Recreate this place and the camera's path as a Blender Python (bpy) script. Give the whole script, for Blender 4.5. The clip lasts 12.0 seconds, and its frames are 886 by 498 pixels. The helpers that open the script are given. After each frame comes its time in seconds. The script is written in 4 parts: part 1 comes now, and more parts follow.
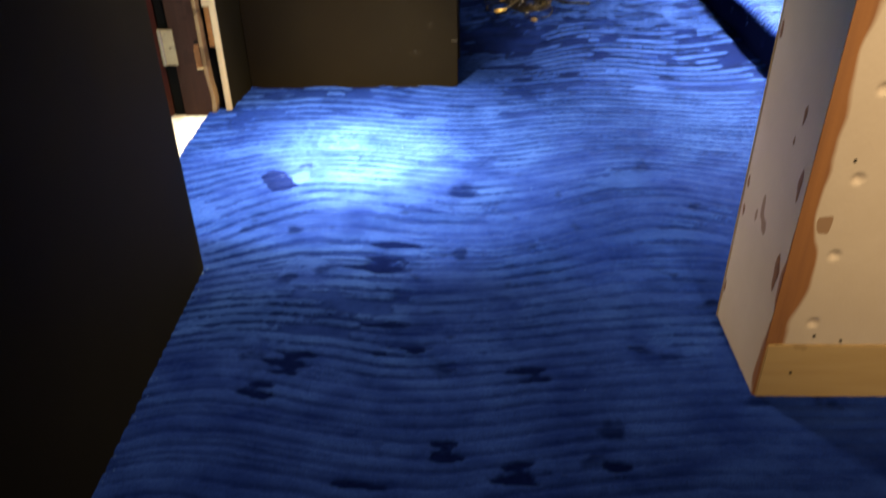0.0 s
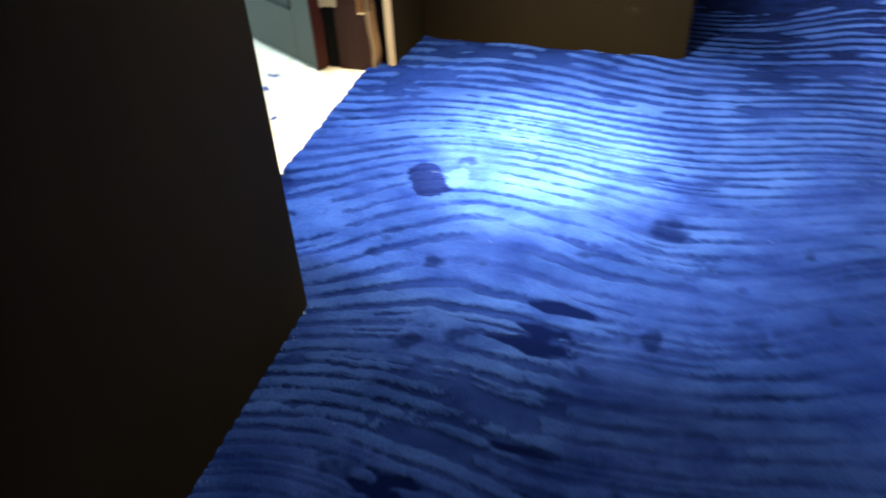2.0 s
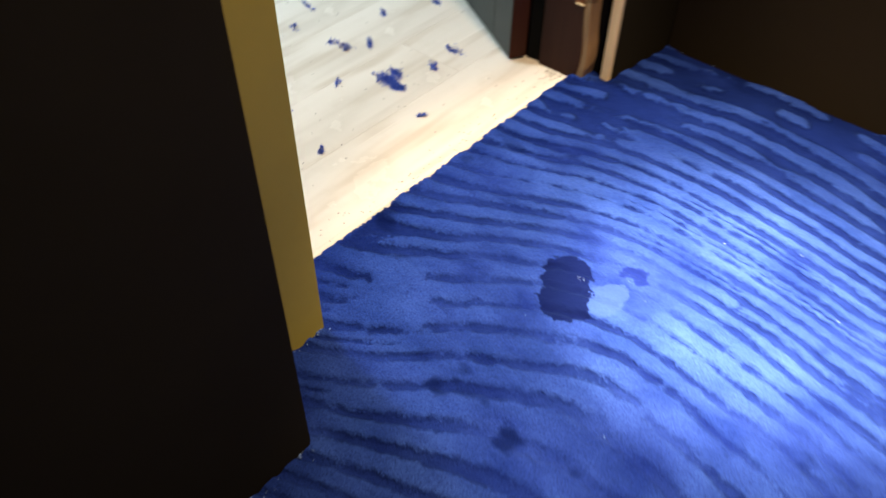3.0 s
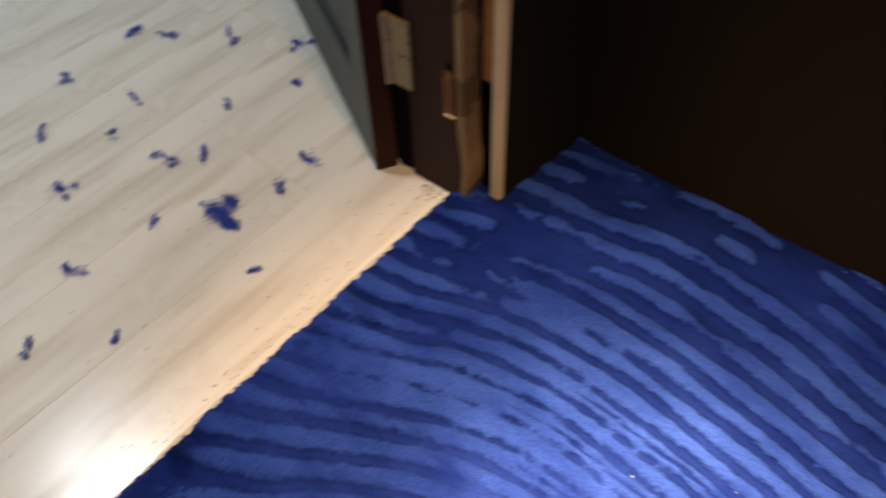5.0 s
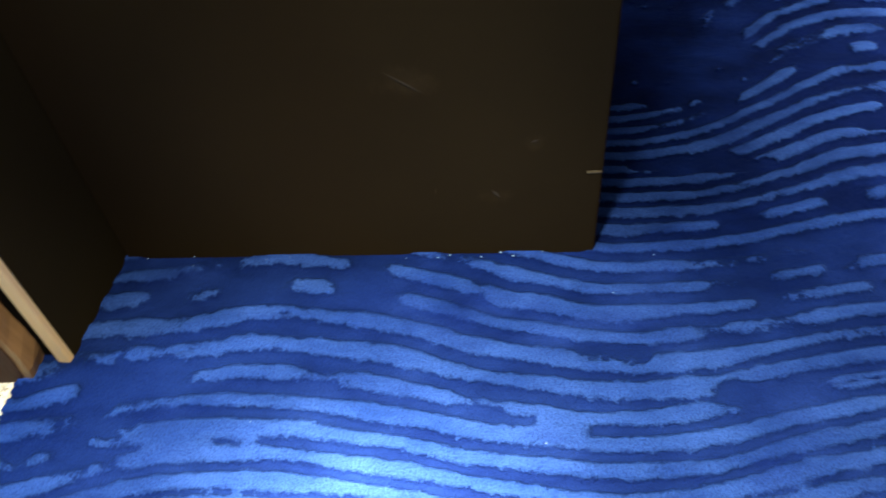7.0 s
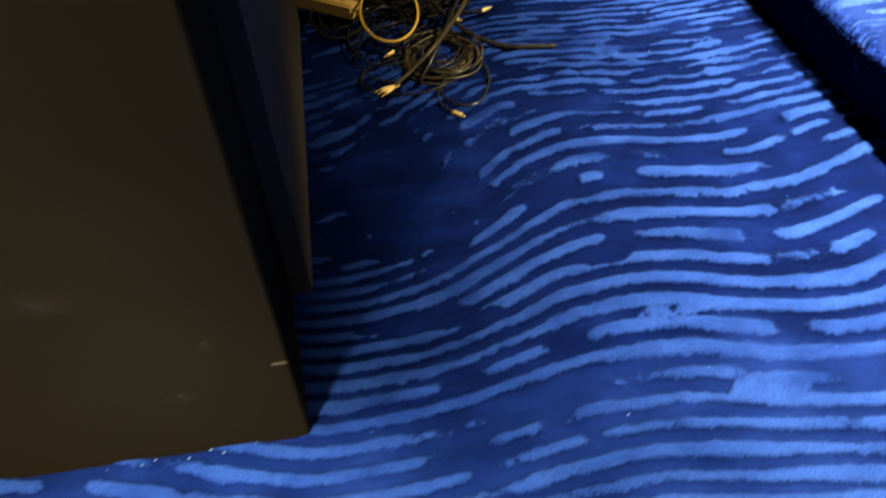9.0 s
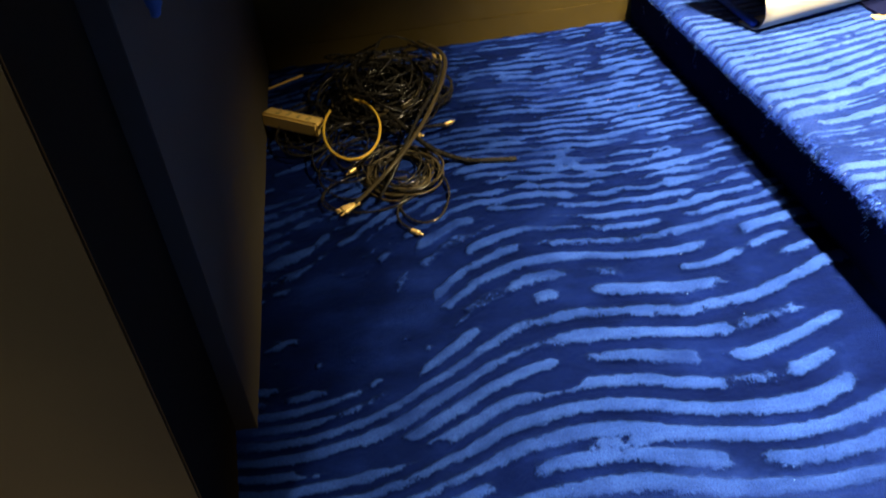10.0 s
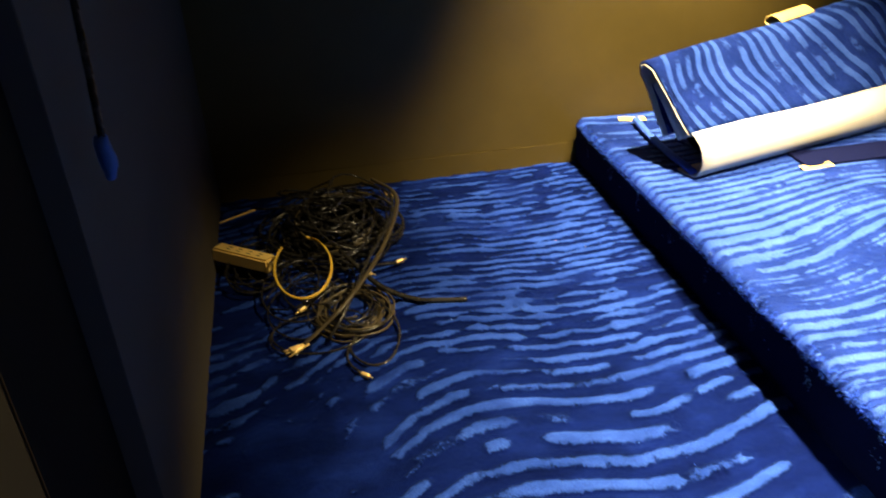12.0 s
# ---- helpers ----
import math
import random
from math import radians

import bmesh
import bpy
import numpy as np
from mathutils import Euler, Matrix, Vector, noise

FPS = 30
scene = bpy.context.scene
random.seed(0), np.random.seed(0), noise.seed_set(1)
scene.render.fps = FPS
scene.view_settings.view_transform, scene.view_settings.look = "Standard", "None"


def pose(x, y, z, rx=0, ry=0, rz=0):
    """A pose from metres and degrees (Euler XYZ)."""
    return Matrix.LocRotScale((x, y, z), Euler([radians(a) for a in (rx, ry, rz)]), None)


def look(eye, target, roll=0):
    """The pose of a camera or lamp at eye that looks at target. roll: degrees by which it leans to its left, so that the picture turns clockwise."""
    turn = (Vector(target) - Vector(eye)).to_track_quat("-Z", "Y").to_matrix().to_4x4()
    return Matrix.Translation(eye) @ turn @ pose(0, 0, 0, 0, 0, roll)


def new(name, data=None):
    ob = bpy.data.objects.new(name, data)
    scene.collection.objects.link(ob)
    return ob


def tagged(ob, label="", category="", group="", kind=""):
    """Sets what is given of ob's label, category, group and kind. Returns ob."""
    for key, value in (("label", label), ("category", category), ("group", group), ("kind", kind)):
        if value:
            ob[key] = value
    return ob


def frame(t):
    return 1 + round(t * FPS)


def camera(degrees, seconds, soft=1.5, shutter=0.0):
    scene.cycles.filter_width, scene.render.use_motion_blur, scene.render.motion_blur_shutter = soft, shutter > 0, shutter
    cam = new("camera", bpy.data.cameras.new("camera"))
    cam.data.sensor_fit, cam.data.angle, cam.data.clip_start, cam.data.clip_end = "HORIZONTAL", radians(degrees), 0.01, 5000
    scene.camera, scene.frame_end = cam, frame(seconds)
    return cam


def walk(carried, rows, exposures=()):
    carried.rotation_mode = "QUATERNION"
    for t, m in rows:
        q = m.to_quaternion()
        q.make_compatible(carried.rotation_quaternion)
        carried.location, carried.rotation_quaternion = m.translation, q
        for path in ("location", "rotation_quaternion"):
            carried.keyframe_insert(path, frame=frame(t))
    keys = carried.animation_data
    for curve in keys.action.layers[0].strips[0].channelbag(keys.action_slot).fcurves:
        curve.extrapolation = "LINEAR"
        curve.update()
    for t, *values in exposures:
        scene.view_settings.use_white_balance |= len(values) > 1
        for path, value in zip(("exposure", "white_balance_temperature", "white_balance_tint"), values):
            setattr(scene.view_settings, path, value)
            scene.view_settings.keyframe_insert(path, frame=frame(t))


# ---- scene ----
cam = camera(58.6, 12.0, 1.65, 0.5)
PATH = [
    (0, (0.028, 0.142, 1.208), (-0.028, 1.821, 0.123), -1.1),
    (0.5, (0.029, 0.155, 1.233), (0.015, 1.908, 0.271), -0.7),
    (1, (0.016, 0.199, 1.218), (-0.007, 1.933, 0.222), -0.9),
    (1.5, (0.016, 0.484, 1.155), (-0.196, 2.12, 0.025), -3.4),
    (2, (-0.015, 0.843, 1.121), (-0.518, 2.318, -0.133), -3.2),
    (2.5, (-0.079, 1.22, 1.078), (-0.806, 2.504, -0.271), -0.7),
    (3, (-0.144, 1.572, 1.042), (-1.055, 2.636, -0.386), 1.0),
    (3.2, (-0.207, 1.695, 1.103), (-1.111, 2.658, -0.4), 1.3),
    (4.8, (-0.339, 2.184, 1.056), (-1.231, 3.084, -0.491), -2.2),
    (5, (-0.312, 2.207, 1.049), (-1.161, 3.173, -0.483), -2.7),
    (5.5, (-0.252, 2.266, 1.055), (-0.901, 3.415, -0.448), -3.4),
    (6, (-0.217, 2.292, 1.073), (-0.676, 3.549, -0.413), -4.5),
    (6.5, (-0.177, 2.315, 1.08), (-0.481, 3.597, -0.425), -5.8),
    (6.7, (-0.171, 2.319, 1.075), (-0.409, 3.613, -0.431), -5.8),
    (8.3, (-0.052, 2.36, 1.095), (0.057, 3.738, -0.351), -4.9),
    (8.5, (-0.016, 2.378, 1.099), (0.123, 3.777, -0.324), -4.3),
    (9, (0.192, 2.464, 1.115), (0.296, 3.925, -0.248), -4.9),
    (9.5, (0.301, 2.509, 1.138), (0.378, 4.037, -0.15), -5.4),
    (10, (0.329, 2.526, 1.164), (0.439, 4.117, -0.043), -6.4),
    (10.5, (0.326, 2.552, 1.188), (0.486, 4.214, 0.087), -5.7),
    (11, (0.328, 2.571, 1.222), (0.494, 4.31, 0.248), -4.3),
    (11.5, (0.323, 2.572, 1.23), (0.524, 4.336, 0.31), -3.6),
    (12, (0.332, 2.565, 1.224), (0.612, 4.289, 0.249), -3.0),
]
EXPOSURE = [(0.0, 0.1, 6600, 10), (0.5, 0.2, 6300, 0), (1.4, 0.08, 6150, -4), (2.0, -0.02, 6500, 9), (2.5, -0.4, 6600, 20), (3.2, -1.3, 6850, 26), (4.8, -2.0, 7400, 33), (5.5, -1.85, 7300, 31), (6.0, -1.36, 6900, 20), (6.5, -1.0, 6450, 10), (8.3, -0.22, 5950, 4), (9.5, -0.22, 6450, 5), (12.0, -0.17, 6800, 6)]
walk(cam, [(t, look(eye, target, roll)) for t, eye, target, roll in PATH], EXPOSURE)


# ---- light ----
world = bpy.data.worlds.new("world")
scene.world = world
world.use_nodes = True
world.node_tree.nodes["Background"].inputs[0].default_value = (0.02, 0.022, 0.03, 1)
world.node_tree.nodes["Background"].inputs[1].default_value = 0.05
WARM = (1.0, 0.78, 0.46)


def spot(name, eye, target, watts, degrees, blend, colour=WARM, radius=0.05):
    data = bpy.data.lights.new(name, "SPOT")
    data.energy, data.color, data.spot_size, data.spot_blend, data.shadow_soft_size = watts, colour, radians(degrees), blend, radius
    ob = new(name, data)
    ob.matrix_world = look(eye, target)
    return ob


spot("downlight_by_door_beam", (-0.31, 2.58, 2.42), (-0.325, 2.60, 0), 6800, 19, 1.0)
# Halo and spill are extra spots added to widen the door downlight's pool.
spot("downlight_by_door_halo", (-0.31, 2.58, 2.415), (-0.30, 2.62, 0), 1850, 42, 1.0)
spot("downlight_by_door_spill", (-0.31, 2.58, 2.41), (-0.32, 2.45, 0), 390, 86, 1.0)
spot("downlight_back_wall", (1.58, 4.95, 2.42), (1.56, 5.03, 0), 2250, 50, 1.0, radius=0.06)
spot("downlight_platform_beam", (1.95, 3.65, 2.42), (1.95, 3.42, 0), 4300, 81, 1.0, radius=0.06)
# Fill lamp added to brighten the cable heap; no such fitting is known.
spot("fill_over_cables", (1.95, 3.65, 2.41), (1.30, 4.16, 0), 770, 58, 1.0, radius=0.06)
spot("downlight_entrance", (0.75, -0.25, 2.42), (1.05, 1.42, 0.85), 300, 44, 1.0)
side = bpy.data.lights.new("side_room_lamp", "AREA")
side.energy, side.color, side.size = 128, (0.70, 0.95, 1.0), 0.3
new("side_room_lamp", side).matrix_world = look((-2.5, 2.35, 2.36), (-2.5, 2.35, 0))

# ---- materials ----


def material(name, rough=0.6, metal=0.0):
    m = bpy.data.materials.new(name)
    m.use_nodes = True
    b = m.node_tree.nodes["Principled BSDF"]
    b.inputs["Roughness"].default_value, b.inputs["Metallic"].default_value = rough, metal
    return m, m.node_tree, b


def node(tree, kind, **values):
    n = tree.nodes.new(kind)
    for key, value in values.items():
        n.inputs[key].default_value = value
    return n


def math_node(tree, op, a, b=0.0, c=0.0):
    n = tree.nodes.new("ShaderNodeMath")
    n.operation = op
    for i, v in enumerate((a, b, c)):
        if isinstance(v, (int, float)):
            n.inputs[i].default_value = v
        else:
            tree.links.new(v, n.inputs[i])
    return n.outputs[0]


def place(tree, scale=(1, 1, 1), offset=(0, 0, 0), turn=0.0):
    tc = tree.nodes.new("ShaderNodeTexCoord")
    mp = tree.nodes.new("ShaderNodeMapping")
    mp.inputs["Scale"].default_value, mp.inputs["Location"].default_value = scale, offset
    mp.inputs["Rotation"].default_value = (0, 0, turn)
    tree.links.new(tc.outputs["Object"], mp.inputs[0])
    return mp.outputs[0]


def noise_at(tree, vec, scale, detail=3.0, rough=0.5):
    n = node(tree, "ShaderNodeTexNoise", Scale=scale, Detail=detail, Roughness=rough)
    tree.links.new(vec, n.inputs["Vector"])
    return n.outputs["Fac"]


def ramp(tree, fac, stops):
    n = tree.nodes.new("ShaderNodeValToRGB")
    els = n.color_ramp.elements
    while len(els) < len(stops):
        els.new(0.5)
    for e, (pos, col) in zip(els, stops):
        e.position = pos
        e.color = (*col, 1) if len(col) == 3 else col
    tree.links.new(fac, n.inputs[0])
    return n.outputs[0]


def mix(tree, fac, a, b):
    n = tree.nodes.new("ShaderNodeMix")
    n.data_type = "RGBA"
    for socket, v in ((n.inputs[0], fac), (n.inputs[6], a), (n.inputs[7], b)):
        if isinstance(v, (int, float)):
            socket.default_value = v
        elif isinstance(v, tuple):
            socket.default_value = (*v, 1)
        else:
            tree.links.new(v, socket)
    return n.outputs[2]


def bump(tree, bsdf, height, strength, distance):
    n = node(tree, "ShaderNodeBump", Strength=strength, Distance=distance)
    tree.links.new(height, n.inputs["Height"])
    tree.links.new(n.outputs[0], bsdf.inputs["Normal"])
    return n


def woven_stripes(t, x, y, area, offset, turn):
    """Light stripes that climb and fall in slow waves, for the smaller pieces of carpet."""
    slow = noise_at(t, place(t, (1.0, 1.5, 1), offset, turn), 1.8, 1.0)
    mid = noise_at(t, place(t, (1.0, 1.0, 1), offset, turn), 5.5, 1.0)
    wave = math_node(t, "MULTIPLY", math_node(t, "COSINE", math_node(t, "MULTIPLY", x, 6.6)), 0.062)
    bent = math_node(t, "ADD", y, wave)
    bent = math_node(t, "MULTIPLY_ADD", slow, 0.21, bent)
    bent = math_node(t, "MULTIPLY_ADD", mid, 0.045, bent)
    phase = math_node(t, "DIVIDE", bent, 0.046)
    stripe = math_node(t, "MULTIPLY", math_node(t, "COSINE", math_node(t, "MULTIPLY", phase, 2 * math.pi)), -1.0)
    row = math_node(t, "FLOOR", phase)
    runs = []
    for pace, shift in ((3.6, 7.31), (15.0, 3.77)):
        along = t.nodes.new("ShaderNodeCombineXYZ")
        t.links.new(math_node(t, "MULTIPLY", x, pace), along.inputs[0])
        t.links.new(math_node(t, "MULTIPLY", row, shift), along.inputs[1])
        runs.append(math_node(t, "SUBTRACT", noise_at(t, along.outputs[0], 1.0, 0.0), 0.5))
    band = math_node(t, "ADD", math_node(t, "MULTIPLY_ADD", area, 1.3, stripe), 0.12)
    gaps = math_node(t, "MULTIPLY_ADD", runs[0], 3.6, math_node(t, "MULTIPLY_ADD", runs[1], 3.6, math_node(t, "MULTIPLY_ADD", area, 4.2, 0.74)))
    level = math_node(t, "SMOOTH_MIN", band, gaps, 1.5)
    merge = math_node(t, "SUBTRACT", noise_at(t, place(t, (1.0, 1.9, 1), (offset[0] + 7, offset[1] + 2, 0), turn), 8.0, 1.0), 0.69)
    return math_node(t, "MAXIMUM", level, math_node(t, "MULTIPLY", merge, 16.0))


def carpet_material(name, offset=(0, 0, 0), turn=0.0, patch=False, laid_pile=False):
    """Plush royal blue carpet with wavy light stripes, broken into dashes and dots."""
    m, t, b = material(name, 0.95)
    p = place(t, offset=offset, turn=turn)
    xyz = t.nodes.new("ShaderNodeSeparateXYZ")
    t.links.new(p, xyz.inputs[0])
    x, y = xyz.outputs[0], xyz.outputs[1]
    area = math_node(t, "SUBTRACT", noise_at(t, place(t, (1, 1.6, 1), (offset[0] + 3, offset[1], 0), turn), 3.6, 2.0), 0.5)
    fray = math_node(t, "MULTIPLY_ADD", noise_at(t, p, 62.0, 2.0, 0.6), 0.48, math_node(t, "MULTIPLY", noise_at(t, p, 190.0, 3.0, 0.7), 0.52))
    # the pattern lies closer, in thin dark lines, towards the entrance
    dense = node(t, "ShaderNodeMapRange", **{"From Min": 2.95, "From Max": 2.35})
    dense.interpolation_type = "SMOOTHSTEP"
    t.links.new(math_node(t, "MULTIPLY_ADD", area, 1.2, y), dense.inputs["Value"])
    dense = dense.outputs[0] if patch else 0.0
    # Blues go paler, with less contrast, towards the doorway; low-view sheen put in colour.
    pale_by_door = node(t, "ShaderNodeMapRange", **{"From Min": 3.50, "From Max": 2.90})
    pale_by_door.interpolation_type = "SMOOTHSTEP"
    t.links.new(math_node(t, "MULTIPLY_ADD", area, 0.6, y), pale_by_door.inputs["Value"])
    pale_by_door = pale_by_door.outputs[0] if patch else 0.0
    if laid_pile:
        # the pattern is carved in the pile of the mesh itself
        laid = t.nodes.new("ShaderNodeAttribute")
        laid.attribute_name = "pile"
        level = laid.outputs["Fac"]
    else:
        level = woven_stripes(t, x, y, area, offset, turn)
    level = math_node(t, "MULTIPLY_ADD", math_node(t, "SUBTRACT", fray, 0.5), 2.3 if laid_pile else 2.6, level)
    light = node(t, "ShaderNodeMapRange", **{"From Min": -0.11, "From Max": 0.19})
    light.interpolation_type = "SMOOTHSTEP"
    t.links.new(level, light.inputs["Value"])
    light = light.outputs[0]
    grain = noise_at(t, p, 330.0, 3.0, 0.7)
    cloud = node(t, "ShaderNodeMapRange", **{"From Min": 0.34, "From Max": 0.68})
    t.links.new(noise_at(t, place(t, (1, 1.8, 1), offset, turn), 6.0, 5.0, 0.62), cloud.inputs["Value"])
    brushed = cloud.outputs[0]
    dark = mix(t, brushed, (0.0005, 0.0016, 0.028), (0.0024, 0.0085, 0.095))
    dark = mix(t, math_node(t, "MULTIPLY", pale_by_door, 0.85), dark, mix(t, brushed, (0.006, 0.018, 0.15), (0.0145, 0.043, 0.28)))
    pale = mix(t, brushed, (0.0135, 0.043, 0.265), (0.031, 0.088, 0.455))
    if not patch:
        # platform and roll: blues lightened for the stronger light there
        dark = mix(t, brushed, (0.0045, 0.013, 0.105), (0.014, 0.036, 0.24))
        pale = mix(t, brushed, (0.031, 0.082, 0.385), (0.060, 0.138, 0.57))
    pale = mix(t, pale_by_door, pale, mix(t, brushed, (0.018, 0.056, 0.32), (0.040, 0.110, 0.53)))
    colour = mix(t, light, dark, pale)
    # brushed areas where the pattern fades, most of all by the entrance
    fade = node(t, "ShaderNodeMapRange", **{"From Min": 0.50 if patch else 0.54, "From Max": 0.72 if patch else 0.76, "To Max": 0.88})
    near = node(t, "ShaderNodeMapRange", **{"From Min": 1.70, "From Max": 1.05})
    near.interpolation_type = "SMOOTHSTEP"
    t.links.new(y, near.inputs["Value"])
    worn = math_node(t, "MULTIPLY_ADD", near.outputs[0] if patch else 0.0, 0.24, math_node(t, "MULTIPLY", dense, 0.11))
    if patch:
        # the pattern fades further from the middle of the room to the right
        fade_right = node(t, "ShaderNodeMapRange", **{"From Min": -0.12, "From Max": 0.30, "To Max": 0.07})
        t.links.new(x, fade_right.inputs["Value"])
        worn = math_node(t, "MULTIPLY_ADD", fade_right.outputs[0], dense, worn)
    t.links.new(math_node(t, "ADD", worn, noise_at(t, place(t, (1, 1.3, 1), (offset[0] + 1, offset[1] + 5, 0), turn), 3.4, 4.0, 0.6)), fade.inputs["Value"])
    colour = mix(t, fade.outputs[0], colour, mix(t, pale_by_door if patch else 0.5, mix(t, brushed, (0.002, 0.006, 0.075), (0.008, 0.026, 0.21)), mix(t, brushed, (0.008, 0.024, 0.21), (0.027, 0.072, 0.41))))
    spots = node(t, "ShaderNodeMapRange", **{"From Min": 0.63, "From Max": 0.70})
    t.links.new(noise_at(t, place(t, (1, 1.3, 1), (offset[0] + 9, offset[1] + 1, 0), turn), 6.5, 3.0, 0.55), spots.inputs["Value"])
    colour = mix(t, math_node(t, "MULTIPLY", spots.outputs[0], math_node(t, "MULTIPLY", dense, 0.8)), colour, (0.002, 0.007, 0.075))
    colour = mix(t, math_node(t, "MULTIPLY", math_node(t, "SUBTRACT", grain, 0.40), 2.2 if laid_pile else 2.0), colour, (0.002, 0.006, 0.06))
    if patch:
        # dark damp marks on the pile
        damp = t.nodes.new("ShaderNodeAttribute")
        damp.attribute_name = "damp"
        colour = mix(t, math_node(t, "MULTIPLY", damp.outputs["Fac"], math_node(t, "MULTIPLY_ADD", light, -0.75, 1.0)), colour, (0.0015, 0.005, 0.06))
        # a flattened patch where something stood on the pile
        wob = math_node(t, "MULTIPLY_ADD", noise_at(t, p, 30.0, 3.0, 0.65), 0.056, -0.028)
        ox, oy = math_node(t, "ADD", x, 0.583), math_node(t, "ADD", y, -2.42)
        dx = math_node(t, "DIVIDE", math_node(t, "ADD", math_node(t, "MULTIPLY_ADD", ox, 0.85, math_node(t, "MULTIPLY", oy, 0.52)), wob), 0.047)
        dy = math_node(t, "DIVIDE", math_node(t, "ADD", math_node(t, "MULTIPLY_ADD", ox, 0.52, math_node(t, "MULTIPLY", oy, -0.85)), wob), 0.078)
        r = math_node(t, "ADD", math_node(t, "POWER", math_node(t, "ABSOLUTE", dx), 3.0), math_node(t, "POWER", math_node(t, "ABSOLUTE", dy), 3.0))
        inside = math_node(t, "LESS_THAN", math_node(t, "MULTIPLY_ADD", fray, 0.3, r), 1.1)
        colour = mix(t, math_node(t, "MULTIPLY", inside, 0.94), colour, (0.0025, 0.006, 0.060))
        px = math_node(t, "DIVIDE", math_node(t, "ADD", math_node(t, "ADD", x, 0.512), wob), 0.032)
        py = math_node(t, "DIVIDE", math_node(t, "ADD", math_node(t, "ADD", y, -2.445), wob), 0.048)
        flat = math_node(t, "LESS_THAN", math_node(t, "ADD", math_node(t, "MULTIPLY", px, px), math_node(t, "MULTIPLY", py, py)), 0.9)
        flat = math_node(t, "MULTIPLY", flat, math_node(t, "SUBTRACT", 0.4, math_node(t, "MULTIPLY", inside, 0.4)))
        colour = mix(t, flat, colour, (0.045, 0.11, 0.50))
        sx = math_node(t, "DIVIDE", math_node(t, "ADD", math_node(t, "ADD", x, 0.505), wob), 0.030)
        sy = math_node(t, "DIVIDE", math_node(t, "ADD", math_node(t, "ADD", y, -2.527), wob), 0.022)
        small = math_node(t, "LESS_THAN", math_node(t, "ADD", math_node(t, "MULTIPLY", sx, sx), math_node(t, "MULTIPLY", sy, sy)), 0.9)
        colour = mix(t, math_node(t, "MULTIPLY", small, 0.75), colour, (0.004, 0.010, 0.13))
    t.links.new(colour, b.inputs["Base Color"])
    b.inputs["Sheen Weight"].default_value = 0.02
    b.inputs["Sheen Roughness"].default_value = 0.45
    b.inputs["Sheen Tint"].default_value = (0.12, 0.35, 1.0, 1)
    b.inputs["Specular IOR Level"].default_value = 0.04
    b.inputs["Specular Tint"].default_value = (0.30, 0.55, 1.0, 1)
    b.inputs["Roughness"].default_value = 0.56
    soft = node(t, "ShaderNodeMapRange", **{"From Min": -0.5, "From Max": 0.6})
    soft.interpolation_type = "SMOOTHSTEP"
    t.links.new(level, soft.inputs["Value"])
    pile = math_node(t, "MULTIPLY", soft.outputs[0], math_node(t, "SUBTRACT", 1.0, fade.outputs[0]))
    h = math_node(t, "MULTIPLY_ADD", pile, 1.0, math_node(t, "MULTIPLY", grain, 1.1))
    bump(t, b, h, 1.0, 0.0058 if laid_pile else 0.0085)
    return m


def paint_material(name, base, rough=0.5, wear=0.25, gloss=0.12, scale=9.0, smudges=()):
    """Matt paint, rolled on, with smudges and scuffs."""
    m, t, b = material(name, rough)
    p = place(t)
    cloud = noise_at(t, p, scale * 0.35, 4.0, 0.6)
    fine = noise_at(t, p, 90.0, 3.0)
    lo = tuple(c * (1 - wear) for c in base)
    hi = tuple(c * (1 + wear) for c in base)
    colour = mix(t, cloud, lo, hi)
    scuff = noise_at(t, place(t, (2.0, 2.0, 0.6)), 17.0, 5.0, 0.7)
    colour = mix(t, math_node(t, "MULTIPLY", math_node(t, "GREATER_THAN", scuff, 0.735), 0.35), colour, tuple(min(1, c * 2.2 + 0.02) for c in base))
    if smudges:
        # soft pale rubs at hand and shoe height
        xyz = t.nodes.new("ShaderNodeSeparateXYZ")
        t.links.new(p, xyz.inputs[0])
        worn = noise_at(t, p, 34.0, 4.0, 0.65)
        for sx, sz, rx, rz in smudges:
            ex = math_node(t, "DIVIDE", math_node(t, "SUBTRACT", xyz.outputs[0], sx), rx)
            ez = math_node(t, "DIVIDE", math_node(t, "SUBTRACT", xyz.outputs[2], sz), rz)
            away = math_node(t, "MULTIPLY_ADD", ex, ex, math_node(t, "MULTIPLY", ez, ez))
            rub = node(t, "ShaderNodeMapRange", **{"From Min": 2.6, "From Max": 0.9, "To Max": 0.42})
            rub.interpolation_type = "SMOOTHSTEP"
            t.links.new(math_node(t, "MULTIPLY_ADD", worn, 3.0, away), rub.inputs["Value"])
            colour = mix(t, rub.outputs[0], colour, tuple(c * 2.3 + 0.002 for c in base))
    t.links.new(colour, b.inputs["Base Color"])
    b.inputs["Specular IOR Level"].default_value = gloss
    t.links.new(math_node(t, "MULTIPLY_ADD", cloud, 0.25, rough - 0.12), b.inputs["Roughness"])
    bump(t, b, fine, 0.12, 0.002)
    return m


